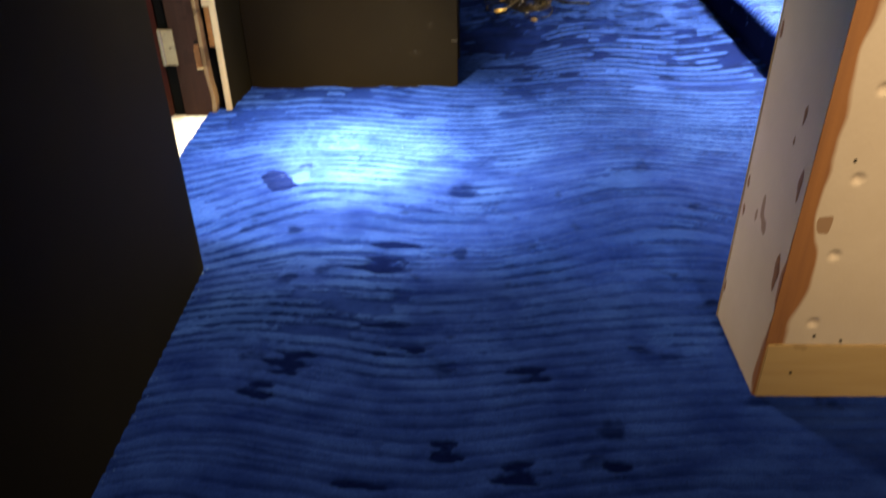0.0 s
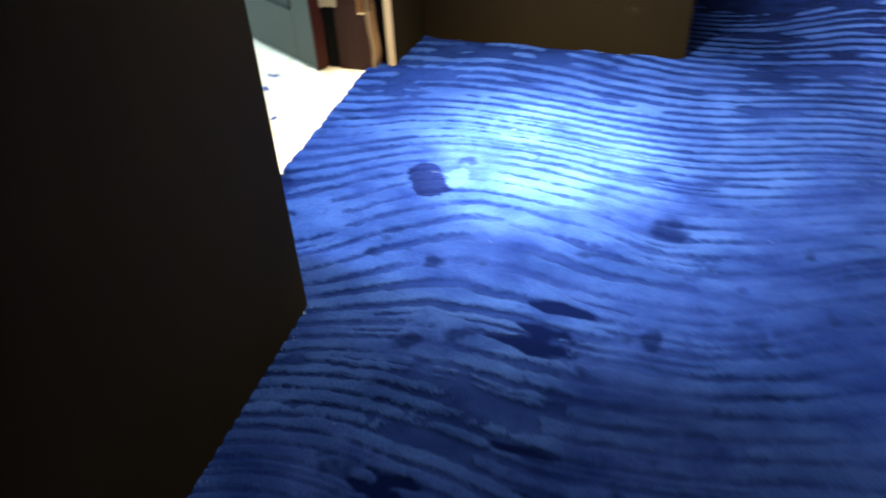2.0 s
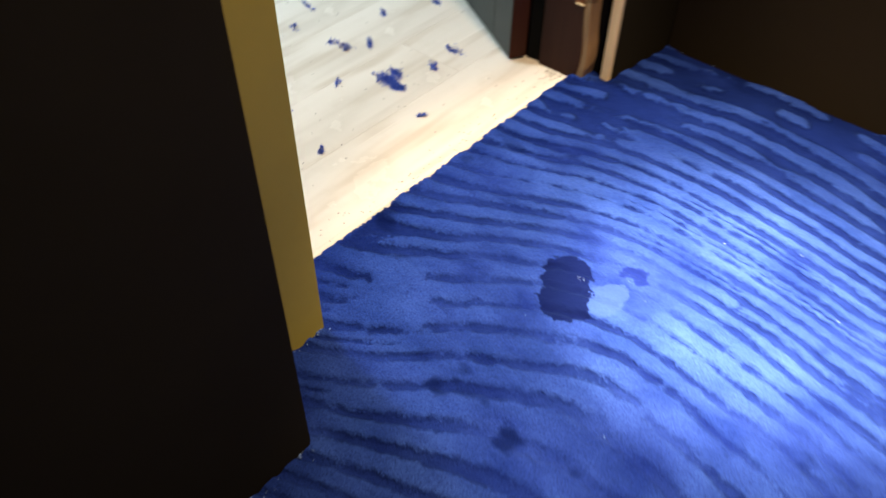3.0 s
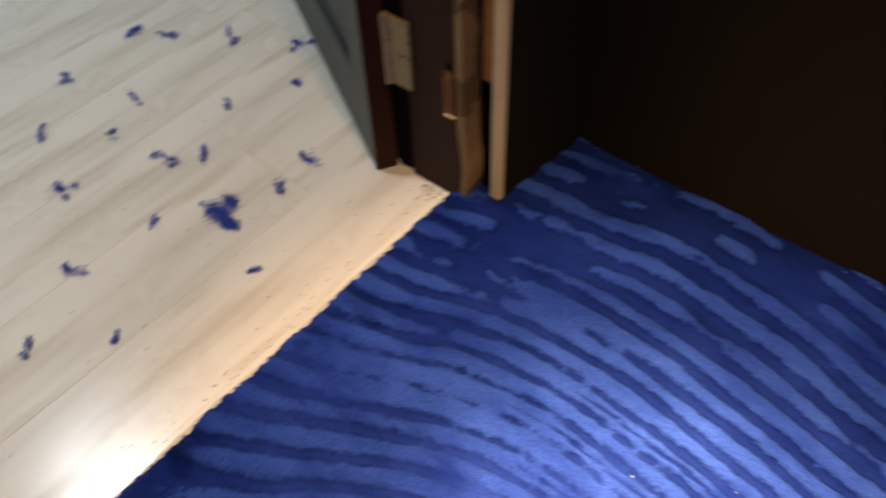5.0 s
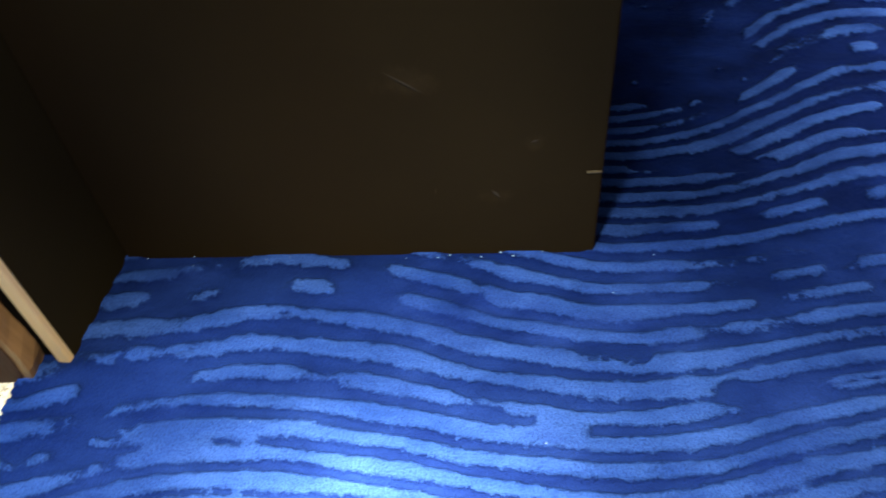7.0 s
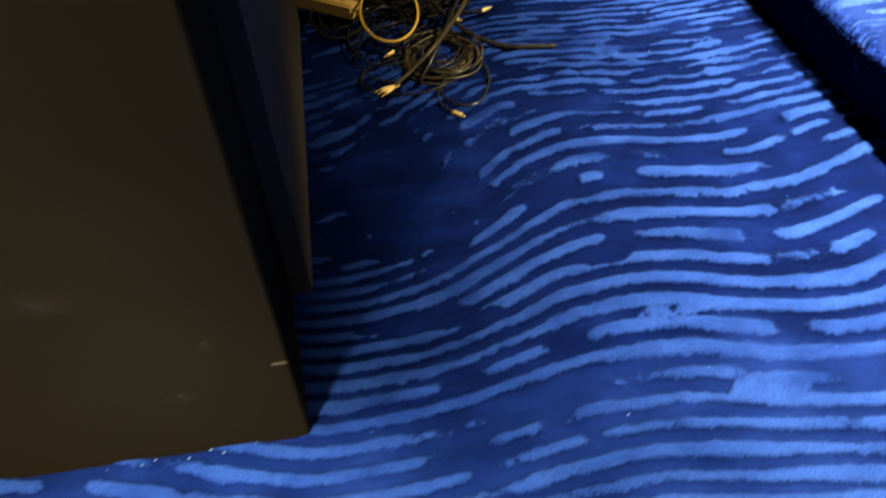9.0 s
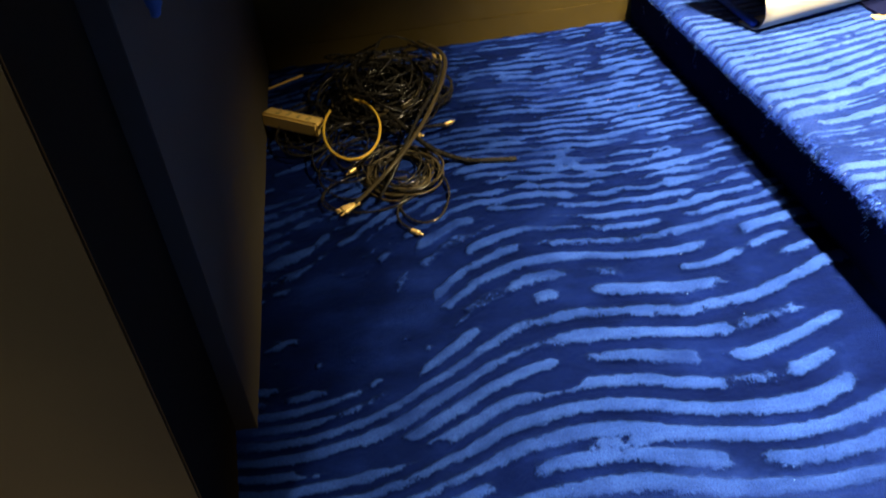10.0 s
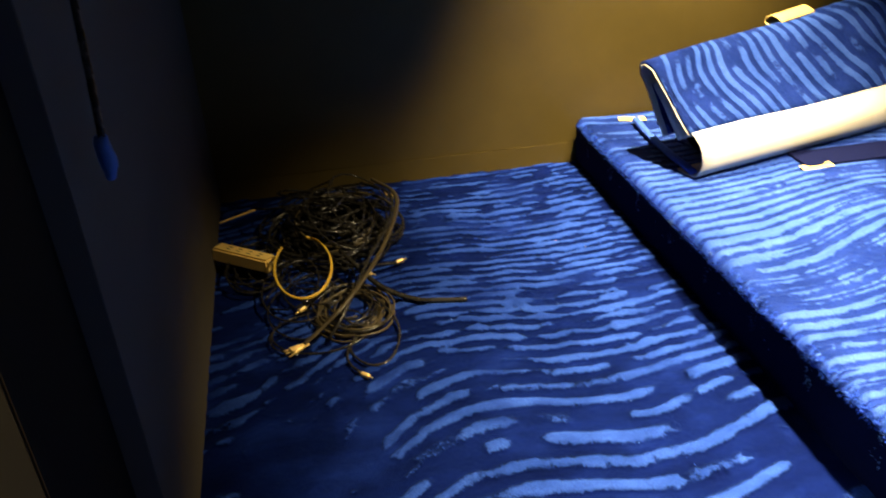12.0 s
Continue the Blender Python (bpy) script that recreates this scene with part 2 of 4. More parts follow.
def wood_material(name, dark, pale, stretch=(14, 14, 1.2), rough=0.55, scale=3.0, knots=0.5):
    m, t, b = material(name, rough)
    b.inputs["Specular IOR Level"].default_value = 0.1
    p = place(t, stretch)
    rings = noise_at(t, p, scale, 5.0, 0.62)
    fine = noise_at(t, place(t, tuple(3.5 * s for s in stretch)), scale, 3.0)
    blotch = noise_at(t, place(t), 6.0, 4.0, 0.6)
    colour = mix(t, rings, dark, pale)
    colour = mix(t, math_node(t, "MULTIPLY", fine, 0.35), colour, dark)
    colour = mix(t, math_node(t, "MULTIPLY", math_node(t, "GREATER_THAN", blotch, 0.6), knots * 0.5), colour, tuple(c * 0.5 for c in dark))
    t.links.new(colour, b.inputs["Base Color"])
    bump(t, b, fine, 0.35, 0.002)
    return m


def plain(name, base, rough=0.5, metal=0.0, vary=0.2, scale=40.0):
    m, t, b = material(name, rough, metal)
    b.inputs["Specular IOR Level"].default_value = 0.06 if rough > 0.8 else 0.4
    n = noise_at(t, place(t), scale, 4.0, 0.6)
    t.links.new(mix(t, n, tuple(c * (1 - vary) for c in base), tuple(min(1, c * (1 + vary)) for c in base)), b.inputs["Base Color"])
    t.links.new(math_node(t, "MULTIPLY_ADD", n, 0.2, rough - 0.1), b.inputs["Roughness"])
    bump(t, b, n, 0.1, 0.001)
    return m


def board_material():
    """Pale boards, whitened and walked on, with dust streaks along the grain."""
    m, t, b = material("pale_board", 0.25)
    streak = noise_at(t, place(t, (6, 0.6, 1)), 1.6, 3.0, 0.5)
    fine = noise_at(t, place(t, (60, 3, 1)), 2.0, 3.0)
    dust = noise_at(t, place(t), 5.0, 5.0, 0.62)
    info = t.nodes.new("ShaderNodeObjectInfo")
    colour = ramp(t, streak, [(0.28, (0.55, 0.52, 0.46)), (0.44, (0.69, 0.66, 0.60)), (0.62, (0.73, 0.705, 0.65))])
    colour = mix(t, math_node(t, "MULTIPLY", fine, 0.09), colour, (0.52, 0.46, 0.36))
    stain = node(t, "ShaderNodeMapRange", **{"From Min": 0.50, "From Max": 0.66, "To Max": 0.55})
    stain.interpolation_type = "SMOOTHSTEP"
    t.links.new(noise_at(t, place(t, (7.5, 1.1, 1), (3.1, 0.4, 0)), 1.7, 2.0, 0.55), stain.inputs["Value"])
    colour = mix(t, stain.outputs[0], colour, (0.47, 0.41, 0.32))
    scrape = node(t, "ShaderNodeMapRange", **{"From Min": 0.70, "From Max": 0.74, "To Max": 0.45})
    t.links.new(noise_at(t, place(t, (34, 0.9, 1), (0.7, 0.2, 0), 0.05), 1.5, 1.0), scrape.inputs["Value"])
    colour = mix(t, scrape.outputs[0], colour, (0.80, 0.77, 0.70))
    colour = mix(t, math_node(t, "MULTIPLY", math_node(t, "MULTIPLY", math_node(t, "MAXIMUM", math_node(t, "SUBTRACT", dust, 0.50), 0.0), 4.0), 0.30), colour, (0.42, 0.38, 0.30))
    colour = mix(t, math_node(t, "MULTIPLY", info.outputs["Random"], 0.16), colour, (0.60, 0.54, 0.44))
    t.links.new(colour, b.inputs["Base Color"])
    t.links.new(math_node(t, "MULTIPLY_ADD", dust, 0.26, 0.12), b.inputs["Roughness"])
    bump(t, b, math_node(t, "ADD", fine, streak), 0.15, 0.0015)
    return m


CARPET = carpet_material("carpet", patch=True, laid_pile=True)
CARPET_STEP = carpet_material("carpet_platform", (0.4, 1.7, 0), laid_pile=True)
CARPET_ROLL = carpet_material("carpet_roll", (0.1, 0.3, 0), 1.35)
# Carpet blue taken near black: the shade on the riser and under the roll.
CARPET_SHADED = plain("carpet_in_shade", (0.0014, 0.0028, 0.022), 0.95, vary=0.5, scale=120)
FIBRE = plain("blue_fibre", (0.018, 0.06, 0.46), 0.9, vary=0.4)
FIBRE_PALE = plain("pale_fibre", (0.16, 0.28, 0.62), 0.9, vary=0.3)
BLACK_WALL = paint_material("dark_wall_paint", (0.0172, 0.0144, 0.0078), 0.75, gloss=0.02)
BLOCK_PAINT = paint_material("dark_block_paint", (0.0188, 0.0142, 0.0080), 0.75, gloss=0.02, smudges=((-0.108, 0.258, 0.022, 0.020), (-0.175, 0.145, 0.034, 0.020), (-0.30, 0.38, 0.06, 0.03)))
# The dark wall paint again, lightened in colour where the lamps fall short.
ENTRANCE_WALL_LIFTED = paint_material("entrance_wall_lifted", (0.029, 0.0265, 0.019), 0.75, gloss=0.02)
BACK_WALL = paint_material("back_wall_paint", (0.100, 0.074, 0.021), 0.4, gloss=0.2)
GREY_PANEL = paint_material("charcoal_panel", (0.096, 0.084, 0.064), 0.7, gloss=0.06)
OCHRE = paint_material("bare_ochre_board", (0.46, 0.385, 0.075), 0.6)
CEILING = paint_material("ceiling_paint", (0.02, 0.02, 0.02), 0.7)
ROOM_WALL = paint_material("side_room_paint", (0.62, 0.65, 0.62), 0.6, 0.08)
BOARD = board_material()
SUBFLOOR = plain("subfloor", (0.30, 0.26, 0.2), 0.8)
BROWN = wood_material("dark_stained_wood", (0.014, 0.005, 0.004), (0.056, 0.021, 0.013), rough=0.55)
RED_BROWN = wood_material("red_stained_wood", (0.024, 0.007, 0.004), (0.064, 0.018, 0.009), rough=0.5)
WORN = wood_material("worn_wood", (0.11, 0.060, 0.028), (0.48, 0.32, 0.17), knots=1.2)
PINE = wood_material("pale_pine", (0.66, 0.50, 0.28), (0.88, 0.74, 0.49), knots=0.2)
ORANGE = wood_material("raw_orange_wood", (0.34, 0.15, 0.05), (0.52, 0.26, 0.10))
SCAR = wood_material("splintered_wood", (0.10, 0.038, 0.014), (0.26, 0.11, 0.042))
PLY = wood_material("plywood", (0.42, 0.26, 0.11), (0.60, 0.42, 0.21), (1.2, 14, 14), knots=0.6)
DOOR_GREY = paint_material("grey_green_door_paint", (0.046, 0.054, 0.052), 0.45, 0.1)
# Near-black for the shade in gaps and grooves; the knot uses it too.
BLACK = plain("black_gap", (0.004, 0.004, 0.004), 0.9)
RUBBER = plain("black_cable_sheath", (0.017, 0.016, 0.014), 0.27, vary=0.4)
GREY_CABLE = plain("grey_cable_sheath", (0.060, 0.048, 0.026), 0.34)
GOLD = plain("brass_connector", (0.86, 0.62, 0.24), 0.38, 0.55)
CREAM = plain("cream_plastic", (0.90, 0.64, 0.20), 0.4, vary=0.08)
SLOT = plain("dark_slot", (0.02, 0.018, 0.015), 0.6)
BACKING = plain("white_carpet_backing", (0.46, 0.44, 0.38), 0.85, vary=0.06, scale=150)
UNDERLAY = plain("grey_underlay", (0.44, 0.44, 0.46), 0.9)
TAPE = plain("buff_tape", (0.56, 0.40, 0.12), 0.6, vary=0.15)
BLUE_TAPE = plain("blue_tape", (0.05, 0.13, 0.33), 0.55, vary=0.35)
STEEL = plain("rusty_steel", (0.36, 0.30, 0.22), 0.5, 0.5, vary=0.6, scale=70)

# ---- building helpers ----


def mesh_from(verts, faces, smooth=False):
    me = bpy.data.meshes.new("mesh")
    me.from_pydata([tuple(v) for v in verts], [], faces)
    me.update()
    if smooth:
        me.polygons.foreach_set("use_smooth", [True] * len(me.polygons))
    return me


def finish(name, me, mat, parent=None, label=""):
    me.name = name
    me.materials.append(mat)
    ob = new(name, me)
    if parent is not None:
        ob.parent = parent
    if label:
        ob["label"] = label
    return ob


def part(name, bm, mat, parent=None, label="", smooth=False):
    me = bpy.data.meshes.new(name)
    bmesh.ops.recalc_face_normals(bm, faces=bm.faces)
    bm.to_mesh(me)
    bm.free()
    if smooth:
        me.polygons.foreach_set("use_smooth", [True] * len(me.polygons))
    return finish(name, me, mat, parent, label)


def prism(points, z0, z1, bevel=0.0, into=None):
    """An upright block over a plan of (x, y) points."""
    bm = into or bmesh.new()
    lower = [bm.verts.new((x, y, z0)) for x, y in points]
    upper = [bm.verts.new((x, y, z1)) for x, y in points]
    n = len(points)
    bm.faces.new(lower[::-1])
    bm.faces.new(upper)
    made = [bm.faces.new((lower[i], lower[(i + 1) % n], upper[(i + 1) % n], upper[i])) for i in range(n)]
    if bevel:
        bmesh.ops.recalc_face_normals(bm, faces=bm.faces)
        bmesh.ops.bevel(bm, geom=list(bm.edges), offset=bevel, segments=2, affect="EDGES", clamp_overlap=True)
    return bm


def slab(x0, x1, y0, y1, z0, z1, bevel=0.0, into=None):
    return prism([(x0, y0), (x1, y0), (x1, y1), (x0, y1)], z0, z1, bevel, into)


def structure(name, bm, mat, label, category):
    return tagged(part(name, bm, mat), label, category, kind="structure")


def thing(name, label, category, at=(0, 0, 0), group=""):
    ob = new(name)
    ob.location = at
    return tagged(ob, label, category, group)


def tube(points, radius, sides=6, flat=1.0):
    """A sweep along a polyline, with closed ends; flat squashes the section upright."""
    pts = [Vector(p) for p in points]
    verts, faces = [], []
    for i, p in enumerate(pts):
        way = (pts[min(i + 1, len(pts) - 1)] - pts[max(i - 1, 0)])
        way = way.normalized() if way.length > 1e-9 else Vector((1, 0, 0))
        side_way = way.cross(Vector((0, 0, 1)))
        side_way = side_way.normalized() if side_way.length > 1e-4 else Vector((1, 0, 0))
        up = side_way.cross(way)
        for k in range(sides):
            a = 2 * math.pi * k / sides
            verts.append(p + side_way * (math.cos(a) * radius) + up * (math.sin(a) * radius * flat))
    for i in range(len(pts) - 1):
        for k in range(sides):
            a, b2 = i * sides + k, i * sides + (k + 1) % sides
            faces.append((a, b2, b2 + sides, a + sides))
    faces.append(tuple(range(sides))[::-1])
    faces.append(tuple(range((len(pts) - 1) * sides, len(pts) * sides)))
    return mesh_from(verts, faces, True)


def spline(points, steps=8):
    """A smooth line through a few points."""
    pts = [Vector(p) for p in points]
    pts = [pts[0] * 2 - pts[1]] + pts + [pts[-1] * 2 - pts[-2]]
    out = []
    for i in range(1, len(pts) - 2):
        a, b2, c, d = pts[i - 1:i + 3]
        for s in range(steps):
            u = s / steps
            out.append(0.5 * (2 * b2 + (c - a) * u + (2 * a - 5 * b2 + 4 * c - d) * u * u + (3 * b2 - a - 3 * c + d) * u ** 3))
    out.append(pts[-2])
    return out


# ---- structure: cinema room ----
CEIL = 2.5
structure("subfloor", slab(-3.4, 4.7, -1.8, 5.45, -0.20, -0.03), SUBFLOOR, "plain boarded subfloor under the carpet", "floor")


# The stripes are the level lines of one gently warped surface over the plan:
# a slope across the room and a coarse net of soft swells.
STRIPES_PER_METRE = 22.892
WARP = [(3.64, -0.75, 2.03, 0.34, -0.38, 0.37, -0.00),
        (6.48, -4.55, 3.01, 0.05, 1.17, -0.06, 0.61),
        (3.99, 2.64, 1.78, 2.12, 0.19, 2.06, 1.37),
        (2.68, -1.17, -3.46, 3.03, -4.47, 0.85, 0.16),
        (2.27, -1.01, 3.66, 0.17, 0.58, 1.12, 0.82),
        (-0.99, 0.71, -3.42, 2.31, -1.77, 2.36, -0.64),
        (1.92, -4.08, 2.41, 3.79, -3.78, 1.32, -3.13),
        (-0.05, -2.34, 0.78, -0.35, -4.25, 0.23, -4.03),
        (0.58, -2.08, 1.64, 0.89, -2.61, 0.82, -1.83),
        (0.02, -1.87, 1.79, -0.24, -2.75, 0.22, -4.11)]
# plain dark places where the light stripes break off: x, y, half width, half depth
BARE = [(0.17, 3.84, 0.26, 0.20), (0.60, 3.58, 0.06, 0.035), (0.0, 3.03, 0.08, 0.025), (0.24, 2.96, 0.09, 0.03), (0.22, 3.47, 0.15, 0.03), (1.20, 3.70, 0.10, 0.05), (1.12, 3.81, 0.07, 0.02)]
# places where neighbouring stripes run together into a pale patch
MERGED = [(0.68, 3.41, 0.08, 0.022), (0.79, 3.21, 0.07, 0.030), (-0.66, 2.88, 0.10, 0.045), (-0.12, 2.90, 0.09, 0.025), (-0.80, 2.20, 0.09, 0.09), (0.18, 2.14, 0.13, 0.06), (-0.40, 1.92, 0.08, 0.035), (0.58, 2.43, 0.16, 0.07), (0.84, 4.36, 0.05, 0.05)]
# stretches where the stripes run on unbroken
UNBROKEN = [(0.42, 3.16, 0.42, 0.09), (0.75, 3.62, 0.30, 0.07), (-0.30, 3.02, 0.30, 0.10), (0.95, 4.10, 0.35, 0.12)]
# stretches of faint stripes; the first thins them for the dim light there
FAINT = [(0.06, 4.28, 0.40, 0.50), (-0.80, 2.95, 0.14, 0.30), (-0.40, 1.70, 0.35, 0.14)]
# damp marks
DAMP = [(-0.20, 1.93, 0.075, 0.038), (-0.16, 2.03, 0.055, 0.024), (-0.38, 1.53, 0.055, 0.036), (0.16, 1.485, 0.050, 0.024), (-0.01, 1.26, 0.030, 0.030), (-0.16, 1.17, 0.050, 0.022), (0.13, 1.20, 0.045, 0.030), (0.32, 1.22, 0.028, 0.020), (-0.43, 1.43, 0.040, 0.030), (-0.18, 1.66, 0.075, 0.020), (-0.12, 1.57, 0.085, 0.014), (0.84, 4.41, 0.035, 0.020)]


def scatter(i, j, seed):
    """A number from 0 to 1 for every cell of a lattice."""
    h = np.sin(i * 127.1 + j * 311.7 + seed * 74.7) * 43758.5453
    return h - np.floor(h)


def ease(u):
    return u * u * (3 - 2 * u)


def along_row(u, row, seed):
    """Soft noise along each stripe, each stripe with its own run of it."""
    i = np.floor(u)
    f = ease(u - i)
    return scatter(i, row, seed) * (1 - f) + scatter(i + 1, row, seed) * f - 0.5


def clouds(x, y, scale, seed, octaves=3):
    """Soft noise over the plan."""
    total, weight = 0.0, 1.0
    for k in range(octaves):
        u, v = x * scale + 17.3 * k, y * scale + 5.1 * k
        i, j = np.floor(u), np.floor(v)
        f, g = ease(u - i), ease(v - j)
        a = scatter(i, j, seed + k) * (1 - f) + scatter(i + 1, j, seed + k) * f
        b2 = scatter(i, j + 1, seed + k) * (1 - f) + scatter(i + 1, j + 1, seed + k) * f
        total = total + weight * (a * (1 - g) + b2 * g - 0.5)
        weight, scale = weight * 0.5, scale * 2
    return total


def patches(x, y, places, rough):
    """How far inside any of a few ragged ovals: above 0 within, up to 1 at the middle."""
    best = np.full_like(x, -9.0)
    for cx, cy, rx, ry in places:
        best = np.maximum(best, 1 - ((x - cx) / rx) ** 2 - ((y - cy) / ry) ** 2)
    return best + rough


def smaller(a, b2, soft):
    """The smaller of two, rounded where they meet."""
    h = np.maximum(soft - np.abs(a - b2), 0) / soft
    return np.minimum(a, b2) - h * h * soft * 0.25


def pile_pattern(xs, ys, trodden=True):
    """The level of the striped pile and the damp marks over a grid of the floor."""
    x, y = np.meshgrid(xs, ys)
    gx = np.exp(-((xs[:, None] - np.linspace(-1.05, 1.35, 7)) / 0.46) ** 2)
    gy = np.exp(-((ys[:, None] - np.linspace(1.0, 5.2, 10)) / 0.46) ** 2)
    phase = STRIPES_PER_METRE * y + gy @ np.array(WARP) @ gx.T - 0.25
    far = ease(np.clip((y - 3.9) / 0.3, 0, 1))
    phase = phase + 0.30 * clouds(x, y, 7.0, 31, 2) + 0.40 * far * clouds(x, y, 13.0, 35, 2)
    row = np.round(phase)
    stripe = np.cos(2 * math.pi * phase)
    near = ease(np.clip((3.10 - y + 0.35 * clouds(x, y, 3.0, 41, 2)) / 0.45, 0, 1))
    area = clouds(x, y, 3.4, 51, 3)
    jitter = scatter(row, row * 0.0, 61)
    beside = ease(np.clip((x - 0.80) / 0.3, 0, 1)) * (1 - near)
    # every third stripe or so is a row of dashes and dots, the others run on
    broken = ease(np.clip((scatter(row, row * 0.0, 67) + 0.5 * along_row(x * 2.0, row, 5) - 0.50 + 0.45 * beside) * 5, 0, 1)) * (1 - 0.55 * near)
    long = along_row(x * 2.6 + jitter * 9, row, 1)
    short = along_row(x * 15.0 + jitter * 5, row, 2)
    width = 0.20 + 0.42 * near - 0.10 * broken + 0.75 * along_row(x * 6.0, row, 3) + 0.4 * area
    width = width - 0.26 * ease(np.clip((y - 3.80) / 0.35, 0, 1))
    split = np.clip(along_row(x * 2.2, row, 4) * 6 - 0.9, 0, 1) * near
    body = stripe + width - split * 2.2 * np.clip(stripe - 0.72, 0, 1) * 4
    gate = (1 - broken) * (1.15 + 1.8 * long + 0.5 * short + 1.7 * far * short) + broken * (0.45 + 1.0 * long + 3.3 * short) + 1.2 * area + 0.25 * near + 0.30 * far
    gate = gate * 1.3 + 0.15
    streaky = clouds(x * 0.7, y * 1.5, 34.0, 71, 3) - 0.35 * stripe
    rough = 0.9 * clouds(x, y, 22.0, 75, 3)
    worn = (0.45 + 0.15 * near) * clouds(x, y, 60.0, 81, 2) + 0.32 * near * clouds(x * 0.5, y, 24.0, 85, 2) + 1.9 * far * clouds(x * 0.5, y, 34.0, 89, 3)
    if not trodden:
        return smaller(body - 0.20, gate, 1.7) + 1.4 * worn + 0.3 * area, 0 * x
    gate = gate + 1.3 * np.clip(patches(x, y, UNBROKEN, rough), 0, 1)
    gate = gate - 3.4 * np.clip(patches(x, y, BARE, rough) * 2.0, 0, 1)
    gate = gate - 1.8 * np.clip(patches(x, y, FAINT, rough), 0, 1)
    gate = gate - 3.4 * np.clip(patches(x, y, DAMP, 1.8 * streaky) * 2.0, 0, 1)
    level = smaller(body, gate, 1.7)
    level = np.maximum(level, np.minimum(0.5, patches(x, y, MERGED, 1.6 * rough) * 1.4 + 0.55 * stripe)) + worn
    damp = ease(np.clip(patches(x, y, DAMP, 2.0 * streaky) * 1.6, 0, 1))
    return level, damp


def grid_mesh(x, y, z, fields):
    """A smooth sheet over rows and columns of places, with values carried at its points."""
    ny, nx = x.shape
    k = (np.arange(ny - 1)[:, None] * nx + np.arange(nx - 1)).ravel()
    loops = np.stack([k, k + 1, k + nx + 1, k + nx], 1).ravel()
    me = bpy.data.meshes.new("sheet")
    me.vertices.add(nx * ny)
    me.vertices.foreach_set("co", np.stack([x, y, z], 2).ravel().astype(np.float32))
    me.loops.add(len(loops))
    me.loops.foreach_set("vertex_index", loops.astype(np.int32))
    me.polygons.add(len(k))
    me.polygons.foreach_set("loop_start", np.arange(0, len(loops), 4, dtype=np.int32))
    me.update(calc_edges=True)
    me.polygons.foreach_set("use_smooth", [True] * len(k))
    for name, values in fields:
        me.attributes.new(name, "FLOAT", "POINT").data.foreach_set("value", values.ravel().astype(np.float32))
    return me


def carpet_floor():
    """The fitted carpet: carved pile near the walk, plain beyond; its cut edge across the doorway is ragged."""
    rng = np.random.default_rng(5)
    xs = np.concatenate([[-0.972, -0.9705, -0.967], np.arange(-0.960, 1.335, 0.005), [1.6, 4.5]])
    ys = np.concatenate([[-1.6, -0.2, 0.6], np.arange(0.90, 5.295, 0.005)])
    level, damp = pile_pattern(xs, ys)
    x, y = np.meshgrid(xs, ys)
    ragged = 0.0012 * np.sin(ys * 41) + rng.uniform(-0.0035, 0.0035, len(ys))
    x[:, :3] += ragged[:, None]
    z = -0.0034 + 0.0058 * ease(np.clip((level + 0.55) / 1.0, 0, 1)) * (1 - damp * 0.4) + rng.uniform(-0.0005, 0.0005, x.shape)
    z[:, 0], z[:, 1] = -0.014, -0.005
    z[:, -2:] = -0.002
    return grid_mesh(x, y, z, (("pile", level), ("damp", damp)))


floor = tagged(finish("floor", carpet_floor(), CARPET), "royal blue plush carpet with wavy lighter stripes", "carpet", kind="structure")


def cut_edge():
    """The pale backing that shows here and there along the carpet's cut edge."""
    rng = random.Random(12)
    verts, faces = [], []
    for i in range(75):
        y = 2.09 + i * 0.012
        out = max(0.0004, 0.0022 + 0.0022 * math.sin(y * 19) + rng.uniform(-0.0012, 0.0012))
        verts += [(-0.9755 - out, y, -0.0106), (-0.9755 - out, y, -0.0090), (-0.966, y, -0.0080)]
    for i in range(74):
        for k in range(2):
            a = i * 3 + k
            faces.append((a, a + 3, a + 4, a + 1))
    return mesh_from(verts, faces)


finish("cut_edge", cut_edge(), BACKING, floor, "pale backing along the cut carpet edge")
structure("wall_entrance", slab(-1.10, -0.686, -1.6, 1.915, -0.03, CEIL, 0.004), ENTRANCE_WALL_LIFTED, "near-black painted wall beside the doorway", "wall")
structure("wall_return", slab(-1.0, -0.836, 1.915, 2.078, -0.03, CEIL, 0.003), OCHRE, "bare ochre wall return at the doorway", "wall")
structure("wall_door", prism([(-0.8845, 3.036), (-0.861, 3.25), (-0.861, 4.5), (-0.93, 4.5), (-0.93, 3.08), (-0.9, 3.036)], -0.03, CEIL), BLACK_WALL, "near-black wall beyond the doorway", "wall")
structure("wall_over_door", slab(-1.10, -0.862, 2.08, 3.034, 2.06, CEIL), BLACK_WALL, "near-black wall over the doorway", "wall")
block = structure("wall_block", prism([(-0.8595, 3.25), (0.0, 3.25), (-0.039, 3.62), (-0.8595, 3.62)], -0.03, CEIL, 0.003), BLOCK_PAINT, "dark olive-black painted wall block with small scuffs", "wall")
structure("wall_panel", prism([(0.006, 3.586), (-0.040, 5.288), (-0.86, 5.288), (-0.86, 3.623), (-0.0405, 3.623), (-0.0360, 3.586)], -0.03, CEIL, 0.0015), GREY_PANEL, "charcoal wall panel standing slightly proud", "wall")
structure("wall_back", slab(-1.2, 4.5, 5.292, 5.45, -0.03, CEIL), BACK_WALL, "dark brown painted back wall lit by a downlight", "wall")
structure("baseboard", slab(-0.035, 4.5, 5.2885, 5.2915, -0.02, 0.080, 0.0015), BACK_WALL, "low dark skirting board along the back wall", "skirting")
